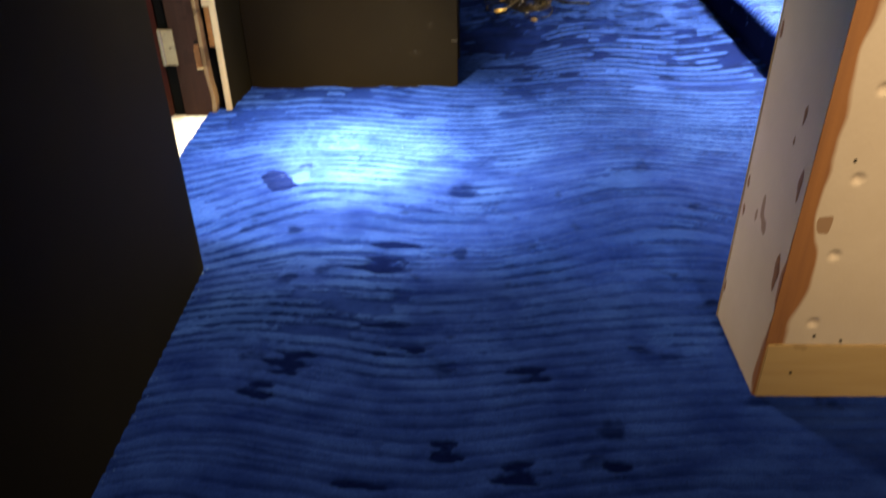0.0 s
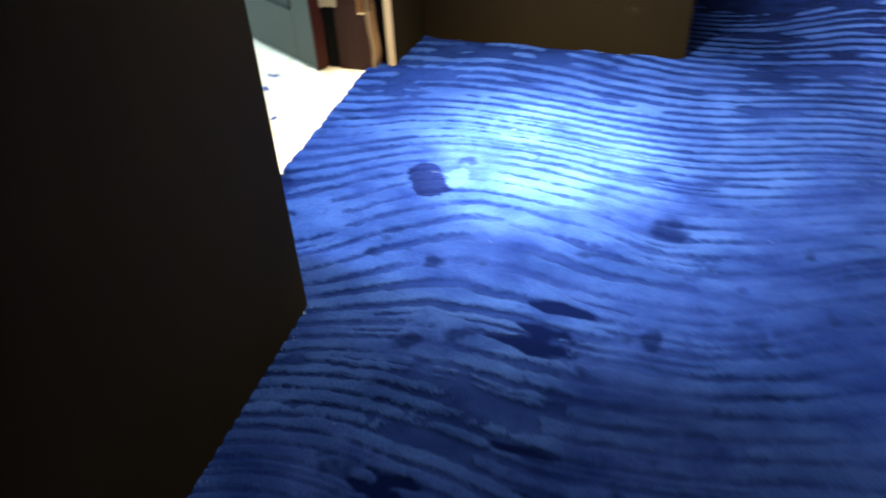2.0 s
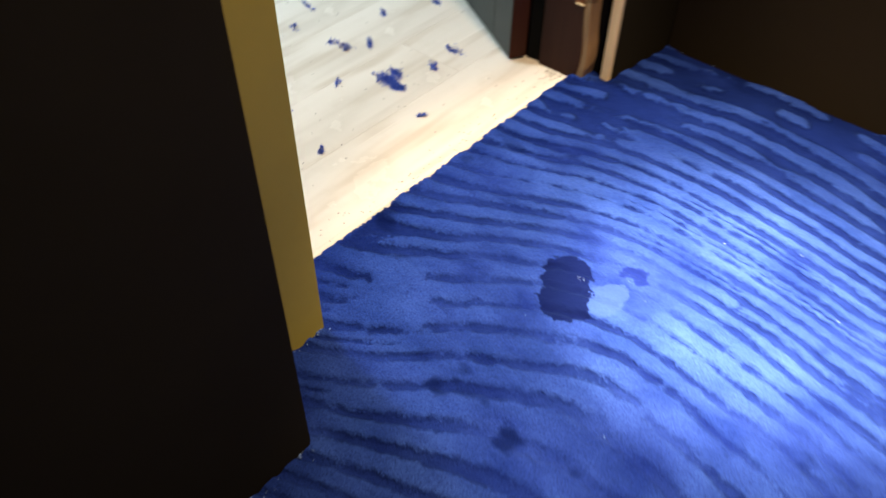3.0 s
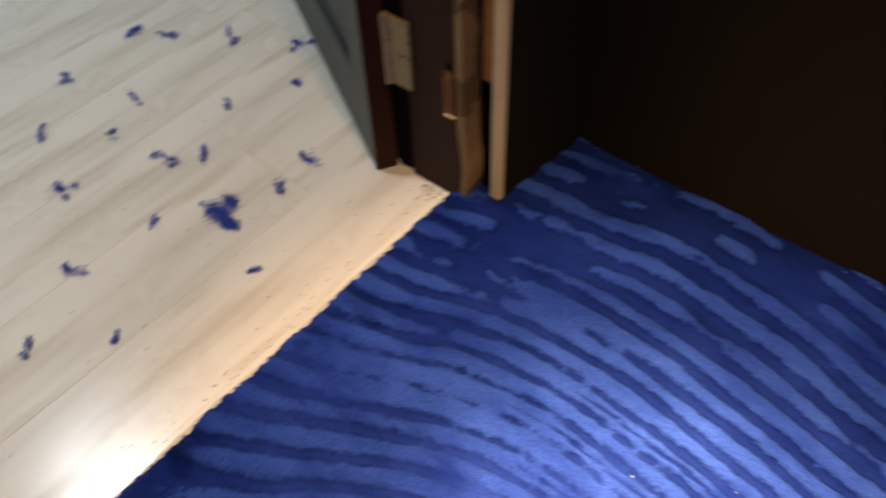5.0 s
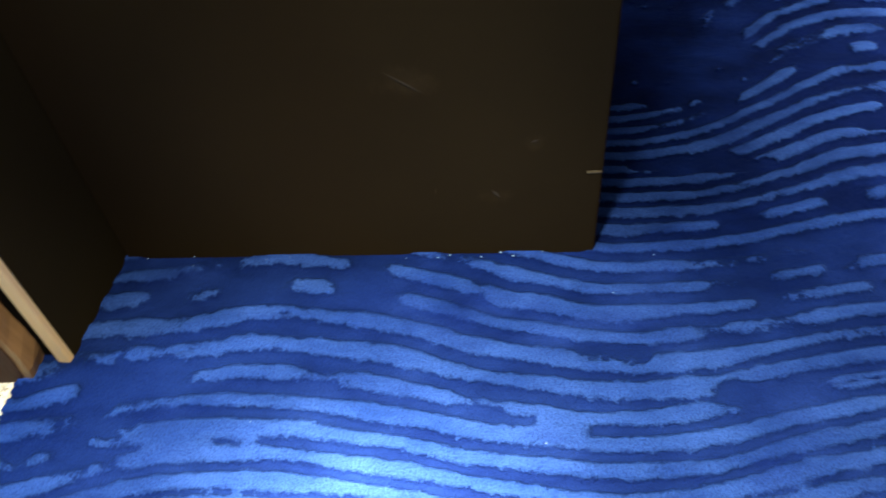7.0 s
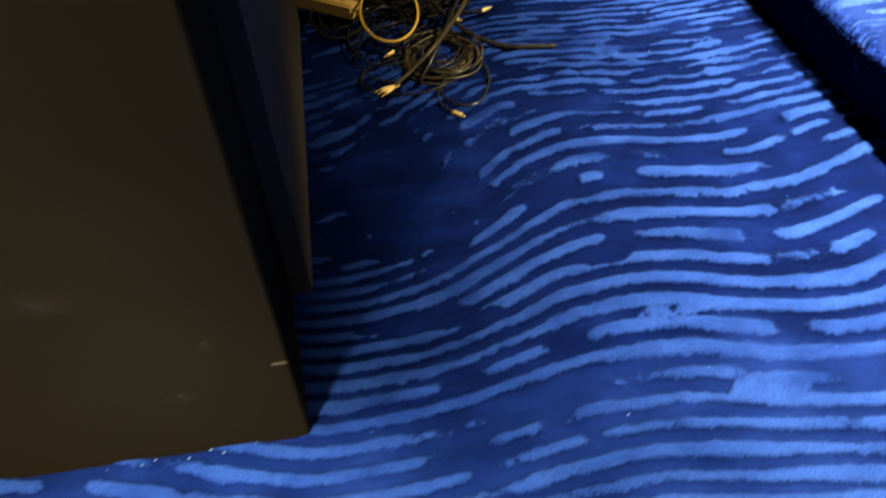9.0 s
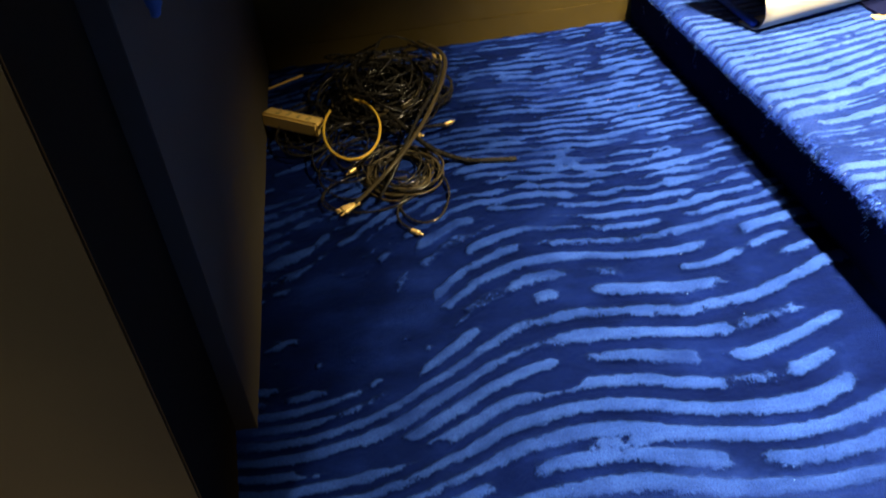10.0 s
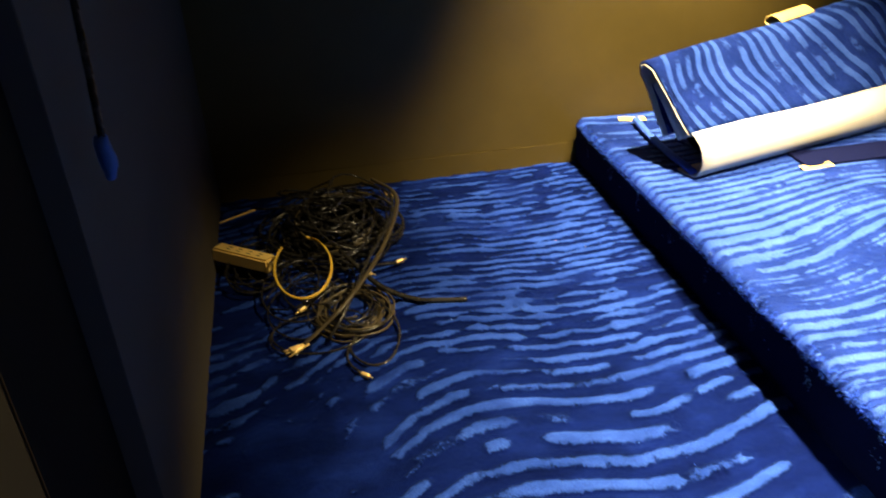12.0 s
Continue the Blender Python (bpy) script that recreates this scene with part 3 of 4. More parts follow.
structure("wall_right", slab(4.5, 4.65, -1.6, 5.45, -0.03, CEIL), BLACK_WALL, "plain dark wall", "wall")
structure("wall_behind", slab(-1.2, 4.65, -1.75, -1.6, -0.03, CEIL), BLACK_WALL, "plain dark wall", "wall")
structure("ceiling", slab(-3.4, 4.65, -1.75, 5.45, CEIL, CEIL + 0.15), CEILING, "plain dark ceiling", "ceiling")
structure("wall_side_far", slab(-3.4, -3.2, 0.9, 4.4, -0.03, CEIL), ROOM_WALL, "plain pale wall of the side room", "wall")
structure("wall_side_near", slab(-3.2, -1.10, 0.9, 1.05, -0.03, CEIL), ROOM_WALL, "plain pale wall of the side room", "wall")
structure("wall_side_end", slab(-3.2, -0.93, 4.35, 4.5, -0.03, CEIL), ROOM_WALL, "plain pale wall of the side room", "wall")
structure("wall_side_inner", slab(-1.09, -0.935, 3.12, 4.35, -0.03, CEIL), ROOM_WALL, "plain pale wall of the side room", "wall")


def platform():
    """A low stage, one step high, carpeted over its edge."""
    top = 0.175
    root = tagged(new("platform"), "low stage covered in blue striped carpet, one step high", "platform", kind="structure")
    x_front = lambda y: 1.320 - (y - 3.7) * 0.006
    r = 0.028
    # over the nosing, then across the top
    turn = np.array([1.57, 1.2, 0.8, 0.4])
    over = np.concatenate([r - r * np.sin(turn), r + np.arange(0, 1.2, 0.006), r + np.arange(1.2, 3.1, 0.010), [3.15]])
    down = np.concatenate([r - r * np.cos(turn), np.zeros(len(over) - 4)])
    ys = np.concatenate([np.arange(1.72, 2.595, 0.010), np.arange(2.6, 5.285, 0.006)])
    level, _ = pile_pattern(1.25 - over, ys - 1.93, trodden=False)
    y = np.repeat(ys[:, None], len(over), 1)
    x = x_front(y) + over
    z = top - down + 0.0035 * (ease(np.clip((level + 0.55) / 1.0, 0, 1)) - 1)
    x[:, -1] = 4.5
    finish("carpet_top", grid_mesh(x, y, z, (("pile", level),)), CARPET_STEP, root)
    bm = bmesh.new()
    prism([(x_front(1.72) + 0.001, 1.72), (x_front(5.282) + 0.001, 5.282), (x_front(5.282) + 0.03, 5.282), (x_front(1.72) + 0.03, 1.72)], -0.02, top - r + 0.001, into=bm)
    # The riser's shade is put into its colour.
    part("riser", bm, CARPET_SHADED, root, "blue carpeted riser coloured near black for its shade")
    # tufts that stand out along the nosing
    rng = random.Random(3)
    for mat, count, label in ((FIBRE, 3800, ""), (FIBRE_PALE, 260, "pale loose tufts")):
        verts, faces = [], []
        for _ in range(count):
            y = rng.uniform(2.4, 5.27)
            u = rng.random() ** (1.0 if mat is FIBRE else 0.8)
            z = top - 0.004 - u * (0.035 if mat is FIBRE else 0.10)
            x = x_front(y) + (r - math.sqrt(max(0, r * r - max(0, z - top + r) ** 2)) if z > top - r else 0.0)
            l, w = rng.uniform(0.004, 0.010), rng.uniform(0.0008, 0.0018)
            if mat is FIBRE_PALE and rng.random() < 0.8:
                y = 4.0 + 0.23 * int((y - 4.0) / 0.23) + rng.uniform(-0.012, 0.012)
            i = len(verts)
            verts += [(x + 0.002, y - w, z), (x + 0.002, y + w, z), (x - l * 0.8, y + rng.uniform(-0.004, 0.004), z + rng.uniform(-l, l * 0.9))]
            faces.append((i, i + 1, i + 2))
        finish("tufts", mesh_from(verts, faces), mat, root, label)["kind"] = "stuff"
    return root


platform()

# ---- partition of unfinished board ----


def partition():
    root = tagged(new("wall_partition"), "unfinished beige board partition end with brown filler and screw dimples", "wall", kind="structure")
    x0, x1, y0, y1 = 0.650, 4.5, 1.423, 1.706
    core = bmesh.new()
    slab(x0 + 0.012, x1, y0 + 0.012, y1 - 0.004, -0.02, CEIL, into=core)
    part("core", core, PLY, root)
    # the front board, with shallow cups where the screws sit
    dimples = [(0.737, 0.529), (0.736, 0.364), (0.734, 0.200), (0.735, 0.70), (0.737, 0.88), (1.0, 0.45), (1.0, 0.65), (1.0, 0.24)]
    verts, faces = [], []
    nx, nz, w, h, bot = 104, 250, 0.42, 1.0, 0.145
    for j in range(nz + 1):
        for i in range(nx + 1):
            x, z = x0 + w * i / nx, bot + h * j / nz
            d = 0.0
            for cx, cz in dimples:
                q = math.hypot(x - cx, z - cz) / 0.0125
                d = max(d, 0.006 * max(0, 1 - q ** 2.6))
            verts.append((x, y0 + d, z))
    for j in range(nz):
        for i in range(nx):
            a = j * (nx + 1) + i
            faces.append((a, a + 1, a + nx + 2, a + nx + 1))
    front = finish("front_board", mesh_from(verts, faces, True), BOX_BOARD, root)
    more = bmesh.new()
    slab(x0 + w, x1, y0, y0 + 0.011, bot, CEIL, into=more)
    slab(x0, x0 + w, y0, y0 + 0.011, bot + h, CEIL, into=more)
    part("front_board", more, BOX_BOARD, root)
    part("side_board", slab(x0, x0 + 0.011, y0 + 0.0005, y1, 0.0, CEIL, 0.0015), BOX_SIDE, root)
    part("edge_strip", slab(x0 - 0.0015, x0 + 0.004, y1 - 0.003, y1 + 0.004, 0.0, CEIL, 0.001), PLY, root, "thin raw board edge")
    part("plinth", slab(x0 + 0.004, x1, y0 - 0.003, y0 + 0.011, 0.0, 0.1445, 0.002), PLY, root, "bare plywood strip at the floor")
    for cx, cz in [(0.744, 0.167), (0.722, 0.567), (0.716, 0.07), (0.895, 0.245), (0.80, 0.155)]:
        bm = bmesh.new()
        bmesh.ops.create_cone(bm, cap_ends=True, segments=10, radius1=0.0035, radius2=0.003, depth=0.004, matrix=pose(cx, y0 - (0.003 if cz < 0.144 else 0), cz, 90))
        part("screw", bm, SLOT, root)
    for cy, cz, ry, rz in [(1.690, 0.72, 0.006, 0.022), (1.500, 0.62, 0.006, 0.020), (1.690, 0.385, 0.006, 0.018), (1.684, 0.315, 0.006, 0.016), (1.458, 0.300, 0.012, 0.038), (1.520, 0.56, 0.004, 0.008), (1.452, 0.50, 0.008, 0.030), (1.695, 0.10, 0.004, 0.020)]:
        ring = [(x0 - 0.0006, cy + ry * math.cos(a) * (1 + 0.25 * math.sin(3 * a + cz * 40)), cz + rz * math.sin(a) * (1 + 0.2 * math.sin(2 * a + cy * 90))) for a in [k * 0.3927 for k in range(16)]]
        verts = [(x0 - 0.0022, cy, cz)] + ring
        finish("filler_daub", mesh_from(verts, [(0, 1 + k, 1 + (k + 1) % 16) for k in range(16)], True), FILLER, root)
    return root


def box_board_material(name, side):
    """Beige board; brown filler dragged unevenly down the corner, with a few daubs."""
    m, t, b = material(name, 0.62)
    p = place(t)
    xyz = t.nodes.new("ShaderNodeSeparateXYZ")
    t.links.new(p, xyz.inputs[0])
    cloud = noise_at(t, p, 7.0, 5.0, 0.6)
    fine = noise_at(t, p, 160.0, 2.0)
    base = mix(t, cloud, (0.58, 0.45, 0.345), (0.72, 0.585, 0.47))
    across = xyz.outputs[1] if side else xyz.outputs[0]
    d = math_node(t, "SUBTRACT", across, 1.423 if side else 0.650)
    ragged = noise_at(t, place(t, (1, 1, 0.55)), 11.0, 1.5, 0.5)
    width = math_node(t, "MULTIPLY_ADD", ragged, 0.11 if side else 0.075, -0.050 if side else 0.004)
    smear = node(t, "ShaderNodeMapRange", **{"From Min": -0.004, "From Max": 0.004})
    t.links.new(math_node(t, "SUBTRACT", width, d), smear.inputs["Value"])
    streak = noise_at(t, place(t, (30, 30, 2)), 2.0, 4.0)
    brown = mix(t, streak, (0.19, 0.058, 0.012), (0.40, 0.150, 0.032))
    colour = mix(t, math_node(t, "MULTIPLY", smear.outputs[0], 0.92), base, brown)
    daub = noise_at(t, place(t, (1, 1, 0.45), (2.3, 0.7, 0.4)), 13.0, 2.0)
    colour = mix(t, math_node(t, "MULTIPLY", math_node(t, "GREATER_THAN", daub, 0.70), 0.75), colour, (0.25, 0.105, 0.03))
    t.links.new(colour, b.inputs["Base Color"])
    bump(t, b, math_node(t, "MULTIPLY_ADD", smear.outputs[0], 1.2, fine), 0.25, 0.002)
    return m


FILLER = plain("brown_filler", (0.26, 0.115, 0.036), 0.6, vary=0.4, scale=60)
BOX_BOARD = box_board_material("beige_board", False)
BOX_SIDE = box_board_material("beige_board_side", True)
partition()

# ---- side room floor ----


def side_floor():
    """Pale boards running along the doorway, each a plank of its own."""
    root = tagged(new("floor_side_room"), "pale whitened floorboards scattered with blue carpet fluff", "floor", kind="structure")
    rng = random.Random(11)
    full = {}
    for col in range(13):
        x1 = -0.80 - 0.19 * col
        y = 1.05 - rng.uniform(0.0, 0.8)
        while y < 4.35:
            y2 = y + 1.26
            a, b2 = max(y, 1.05), min(y2, 4.35)
            if b2 - a > 0.05:
                key = round(b2 - a, 3)
                if key not in full:
                    bm = slab(-0.0949, 0.0949, -(b2 - a) / 2 + 0.0002, (b2 - a) / 2 - 0.0002, -0.018, 0.0)
                    bmesh.ops.bevel(bm, geom=[e for e in bm.edges if all(v.co.z > -0.001 for v in e.verts)], offset=0.0004, segments=1, affect="EDGES")
                    me = bpy.data.meshes.new("plank")
                    bmesh.ops.recalc_face_normals(bm, faces=bm.faces)
                    bm.to_mesh(me)
                    bm.free()
                    me.materials.append(BOARD)
                    full[key] = me
                ob = new("plank", full[key])
                ob.parent = root
                ob.location = (x1 - 0.095, (a + b2) / 2, -0.011)
            y = y2
    return root


# ---- doorway ----


def wavy_post(x0, x1, y0, y1, z1, amount, seed):
    """An upright timber whose front edge is knocked and uneven."""
    bm = bmesh.new()
    rng = random.Random(seed)
    rings, z, drift = [], -0.012, 0.0
    while z < z1:
        drift = drift * 0.7 + rng.uniform(-amount, amount)
        foot = 0.010 * math.exp(-((z - 0.06) / 0.07) ** 2)
        rings.append([bm.verts.new((x0, y0, z)), bm.verts.new((x1 + drift * 0.5 + foot, y0 - drift * 0.3, z)), bm.verts.new((x1 + drift + foot, y0 + 0.006 + abs(drift), z)), bm.verts.new((x1 + foot, y1, z)), bm.verts.new((x0, y1, z))])
        z += 0.035
    for a, b2 in zip(rings, rings[1:]):
        for k in range(5):
            bm.faces.new((a[k], a[(k + 1) % 5], b2[(k + 1) % 5], b2[k]))
    bm.faces.new(rings[0][::-1])
    bm.faces.new(rings[-1])
    return bm


def door_frame():
    root = tagged(new("door_frame"), "old dark-stained door frame stripped back to raw timber at its edge", "door frame", kind="structure")
    part("jamb", wavy_post(-1.060, -0.9585, 2.988, 3.10, 2.06, 0.0006, 1), BROWN, root)
    part("jamb_edge", wavy_post(-0.9580, -0.945, 2.990, 3.06, 2.06, 0.0030, 2), WORN, root, "worn bare edge of the jamb")
    part("jamb", slab(-1.165, -1.004, 1.96, 2.088, -0.012, 2.06, 0.003), BROWN, root)
    part("batten", slab(-0.908, -0.8865, 3.022, 3.036, -0.004, 2.06, 0.0012), PINE, root, "pale new pine batten")
    part("packer", slab(-0.930, -0.9085, 3.026, 3.036, 0.250, 0.40, 0.001), ORANGE, root, "orange-brown timber packer")
    part("packer", slab(-0.934, -0.9085, 3.024, 3.036, 0.401, 2.06, 0.001), PINE, root, "pale pine packer with screws")
    # Two black blocks stand in for the shade in the frame's gaps.
    part("dark_filler", prism([(-1.0605, 2.998), (-1.0605, 3.115), (-1.16, 3.115), (-1.16, 3.026), (-1.098, 2.992)], -0.012, 2.0), BLACK, root)
    part("gap", slab(-0.942, -0.901, 3.0365, 3.05, 0.0, 2.06), BLACK, root)
    part("scar", prism([(-0.978, 2.9868), (-0.959, 2.9862), (-0.959, 2.9885), (-0.978, 2.9885)], 0.182, 0.272, 0.0004), SCAR, root, "splintered bare scar")
    part("knot", slab(-0.974, -0.962, 2.9858, 2.9886, 0.273, 0.287, 0.0012), BLACK, root, "dark knot over the scar")
    part("sliver", slab(-0.979, -0.957, 2.9845, 2.9886, 0.1775, 0.1815, 0.0008), PINE, root, "pale split sliver")
    part("sliver", slab(-0.9795, -0.9778, 2.9855, 2.9886, 0.182, 0.255, 0.0004), ORANGE, root, "pale split sliver")
    part("head", slab(-1.165, -0.945, 2.09, 2.985, 2.0, 2.058, 0.003), BROWN, root)
    for x, z in ((-0.919, 0.47), (-0.900, 0.46), (-0.919, 0.535), (-0.901, 0.56), (-0.897, 0.80), (-0.918, 0.78)):
        bm = bmesh.new()
        bmesh.ops.create_cone(bm, cap_ends=True, segments=8, radius1=0.0028, radius2=0.0022, depth=0.003, matrix=pose(x, 3.0225, z, 90))
        part("screw", bm, SLOT, root)
    return root


def door_leaf():
    """The open leaf, swung into the side room; local x runs from the hinge to the lock side."""
    root = tagged(new("door_1"), "open grey-green painted panel door with a red-brown edge", "door", kind="structure")
    root.matrix_world = Matrix.Translation((-1.120, 2.948, 0.0)) @ Matrix.Rotation(math.atan2(0.485, -0.875), 4, "Z")
    W, H, T = 0.84, 1.98, 0.042
    # the leaf lies on the far side of its visible face, which is local -y turned towards the room
    y0, y1 = -T, 0.0
    part("stile", slab(0.004, 0.105, y0, y1, -0.004, H, 0.0015), DOOR_GREY, root)
    part("stile", slab(W - 0.105, W, y0, y1, -0.004, H, 0.0015), DOOR_GREY, root)
    for z0, z1 in ((-0.004, 0.165), (0.95, 1.07), (H - 0.12, H)):
        part("rail", slab(0.1052, W - 0.1052, y0, y1, z0, z1, 0.0015), DOOR_GREY, root)
    for z0, z1 in ((0.165, 0.95), (1.07, H - 0.12)):
        part("panel", slab(0.1230, W - 0.108, y0 + 0.010, y1 - 0.012, z0 + 0.003, z1 - 0.003, 0.002), DOOR_GREY, root)
        # Groove filled near black as the shade inside it.
        part("groove", slab(0.1054, 0.1226, y0 + 0.016, y1 - 0.004, z0, z1), BLACK, root)
    part("edge", slab(0.0, 0.0039, y0 - 0.0005, y1 + 0.0005, -0.004, H, 0.0008), RED_BROWN, root, "red-brown stained hinge edge")
    return root


def hinge(z):
    root = thing("door_hinge", "worn steel butt hinge with flaking pale paint", "hinge", (-1.082, 2.985, z), "door hinges")
    part("leaf", slab(-0.012, 0.036, -0.0035, 0.002, 0.0, 0.135, 0.0012), CREAM_OLD, root, "paint-crusted leaf")
    part("leaf", slab(-0.036, -0.0125, -0.006, 0.006, 0.0, 0.135, 0.002), STEEL, root)
    for k in range(3):
        bm = bmesh.new()
        bmesh.ops.create_cone(bm, cap_ends=True, segments=12, radius1=0.0065, radius2=0.0065, depth=0.043, matrix=Matrix.Translation((-0.0125, -0.006, 0.0225 + 0.045 * k)))
        part("knuckle", bm, STEEL, root, smooth=False)
    for k, (x, zz) in enumerate(((-0.026, 0.025), (-0.028, 0.068), (-0.025, 0.108))):
        bm = bmesh.new()
        bmesh.ops.create_cone(bm, cap_ends=True, segments=8, radius1=0.004, radius2=0.003, depth=0.003, matrix=pose(x, -0.0065, zz, 90))
        part("screw", bm, SLOT, root)
    return root


def flaking_material():
    """Old cream paint, chipped through to brown rust."""
    m, t, b = material("flaking_cream_paint", 0.6)
    p = place(t)
    chips = noise_at(t, p, 38.0, 5.0, 0.7)
    cream = mix(t, noise_at(t, p, 30.0, 3.0), (0.24, 0.18, 0.10), (0.42, 0.33, 0.20))
    through_paint = node(t, "ShaderNodeMapRange", **{"From Min": 0.57, "From Max": 0.62})
    t.links.new(chips, through_paint.inputs["Value"])
    t.links.new(mix(t, through_paint.outputs[0], cream, (0.055, 0.026, 0.012)), b.inputs["Base Color"])
    bump(t, b, chips, 0.6, 0.002)
    return m


CREAM_OLD = flaking_material()
door_frame()
door_leaf()
hinge(0.195)

# ---- loose things ----


def fluff(x, y, size, seed, mat=None, at_z=-0.0105, name="carpet_fluff", label="", count=None):
    """A clump of cut carpet fibres lying loose."""
    rng = random.Random(seed)
    verts, faces = [], []
    lean, long = rng.uniform(-0.9, 0.3), rng.uniform(1.0, 2.2) if size < 0.03 else 1.2
    wide = 0.5 if size < 0.03 else 0.3
    lobes = [(rng.gauss(0, size * wide), rng.gauss(0, size * wide), rng.uniform(0.15, 0.65) * size) for _ in range(5)]
    for _ in range(count or int(12 + size * 5600 + (size > 0.03) * 1000)):
        lx, ly, lr = lobes[rng.randrange(5)]
        cx, cy = lx + rng.gauss(0, lr * 0.5), ly + rng.gauss(0, lr * 0.5)
        cx, cy = cx * long, cy / long
        cx, cy = cx * math.cos(lean) - cy * math.sin(lean), cx * math.sin(lean) + cy * math.cos(lean)
        a, l, w = rng.uniform(0, 6.283), rng.uniform(0.003, 0.009), rng.uniform(0.0004, 0.0012)
        z0, z1 = rng.uniform(0, 0.003), rng.uniform(0.0, 0.008)
        dx, dy = math.cos(a) * l, math.sin(a) * l
        px, py = -math.sin(a) * w, math.cos(a) * w
        i = len(verts)
        verts += [(cx - px, cy - py, z0), (cx + px, cy + py, z0), (cx + dx * 0.5 + px, cy + dy * 0.5 + py, z1), (cx + dx * 0.5 - px, cy + dy * 0.5 - py, z1), (cx + dx, cy + dy, z0)]
        faces += [(i, i + 1, i + 2, i + 3), (i + 3, i + 2, i + 4)]
    ob = finish(name, mesh_from(verts, faces), mat or FLUFF_BLUE)
    ob.location = (x, y, at_z)
    return tagged(ob, label or "loose clump of blue carpet fibres on the boards", "carpet fluff", "fluff on the boards")


FLUFF_BLUE = plain("loose_fibre", (0.055, 0.115, 0.50), 0.9, vary=0.5, scale=200)
side_floor()
FLUFFS = [(-1.273, 2.693, 0.040), (-1.378, 2.442, 0.016), (-1.123, 2.64, 0.010), (-1.201, 2.405, 0.008), (-1.255, 2.893, 0.022), (-1.238, 2.803, 0.014), (-1.47, 2.724, 0.020),
          (-1.432, 2.779, 0.014), (-1.571, 2.548, 0.022), (-1.742, 2.608, 0.014), (-1.544, 3.146, 0.020), (-1.682, 3.07, 0.016), (-1.852, 2.744, 0.018), (-1.676, 2.796, 0.010),
          (-1.432, 3.042, 0.010), (-1.88, 2.942, 0.024), (-1.807, 2.981, 0.016), (-1.36, 2.60, 0.007), (-1.62, 2.70, 0.008), (-1.50, 2.90, 0.009), (-1.30, 2.30, 0.010), (-1.60, 2.40, 0.012)]
for k, (x, y, size) in enumerate(FLUFFS):
    fluff(x, y, size * 1.25, 40 + k)


def crumbs(name, spots, mat, label, category, seed, size=(0.002, 0.005), z=0.0):
    """Specks too small to count one by one."""
    rng = random.Random(seed)
    verts, faces = [], []
    for x, y in spots:
        a = rng.uniform(0, 6.28)
        l, w, h = rng.uniform(*size), rng.uniform(0.0006, 0.0016), rng.uniform(0.0008, 0.002)
        c, q = math.cos(a), math.sin(a)
        i = len(verts)
        for sx, sy in ((-1, -1), (1, -1), (1, 1), (-1, 1)):
            verts.append((x + c * l * sx - q * w * sy, y + q * l * sx + c * w * sy, z - 0.0005))
        verts.append((x, y, z + h))
        faces += [(i, i + 1, i + 4), (i + 1, i + 2, i + 4), (i + 2, i + 3, i + 4), (i + 3, i, i + 4)]
    return tagged(finish(name, mesh_from(verts, faces), mat), label, category, kind="stuff")


rng = random.Random(8)
grit = [(rng.uniform(-2.2, -1.0), rng.uniform(2.15, 3.1)) for _ in range(110)] + [(-0.985 - abs(rng.gauss(0, 0.025)), rng.uniform(2.2, 2.95)) for _ in range(60)]
grit += [(rng.gauss(-1.0, 0.02), rng.gauss(2.985, 0.015)) for _ in range(60)]
crumbs("grit", grit, SLOT, "dark grit and dust on the pale boards", "dust", 1, (0.0008, 0.003), -0.011)
crumbs("rubble", [(rng.gauss(-1.0, 0.018), rng.gauss(2.975, 0.012)) for _ in range(70)], BACKING, "pale plaster crumbs at the foot of the door jamb", "dust", 2, (0.0012, 0.004), -0.0105)
lint = [(-0.686 + abs(rng.gauss(0, 0.012)), rng.uniform(0.9, 1.91)) for _ in range(46)] + [(rng.uniform(-0.84, 0.0), 3.25 - abs(rng.gauss(0, 0.008))) for _ in range(12)]
lint += [(rng.uniform(-0.6, 1.25), rng.uniform(1.2, 5.1)) for _ in range(60)] + [(-0.836 + abs(rng.gauss(0, 0.006)), rng.uniform(1.92, 2.08)) for _ in range(20)]
# Six pale specks in a ring stand in for a glint on the flattened patch.
lint += [(-0.575 + 0.006 * math.cos(k), 2.455 + 0.004 * math.sin(k)) for k in range(6)]
crumbs("lint", lint, FIBRE_PALE, "pale lint and clippings on the blue carpet, some as a glint", "lint", 3, (0.0006, 0.0022), 0.0022)

CHIP = plain("bare_chip", (0.10, 0.085, 0.05), 0.7)
part("chip", prism([(-0.024, 3.2488), (-0.005, 3.2488), (-0.001, 3.2503), (-0.026, 3.2503)], 0.190, 0.195, 0.0004), CHIP, block, "small chip in the dark paint")
# a thin slanting scratch and two faint nicks
SCRATCH = plain("rubbed_scratch", (0.031, 0.025, 0.017), 0.7)
for sx, sz, long, lean, high in ((-0.302, 0.379, 0.036, -0.62, 0.0016), (-0.172, 0.150, 0.012, -0.9, 0.0030), (-0.110, 0.262, 0.007, 0.4, 0.0022)):
    c, q = math.cos(lean), math.sin(lean)
    edge = [(u * long, v * high * (1 - abs(u))) for u, v in ((-1, 1), (-0.5, 1), (0, 1), (0.5, 1), (1, -1), (0.5, -1), (0, -1), (-0.5, -1))]
    ring = [(sx + u * c - v * q, 3.2486, sz + u * q + v * c) for u, v in edge]
    finish("scratch", mesh_from([(sx, 3.2484, sz)] + ring, [(0, 1 + k, 1 + (k + 1) % len(ring)) for k in range(len(ring))]), SCRATCH, block)

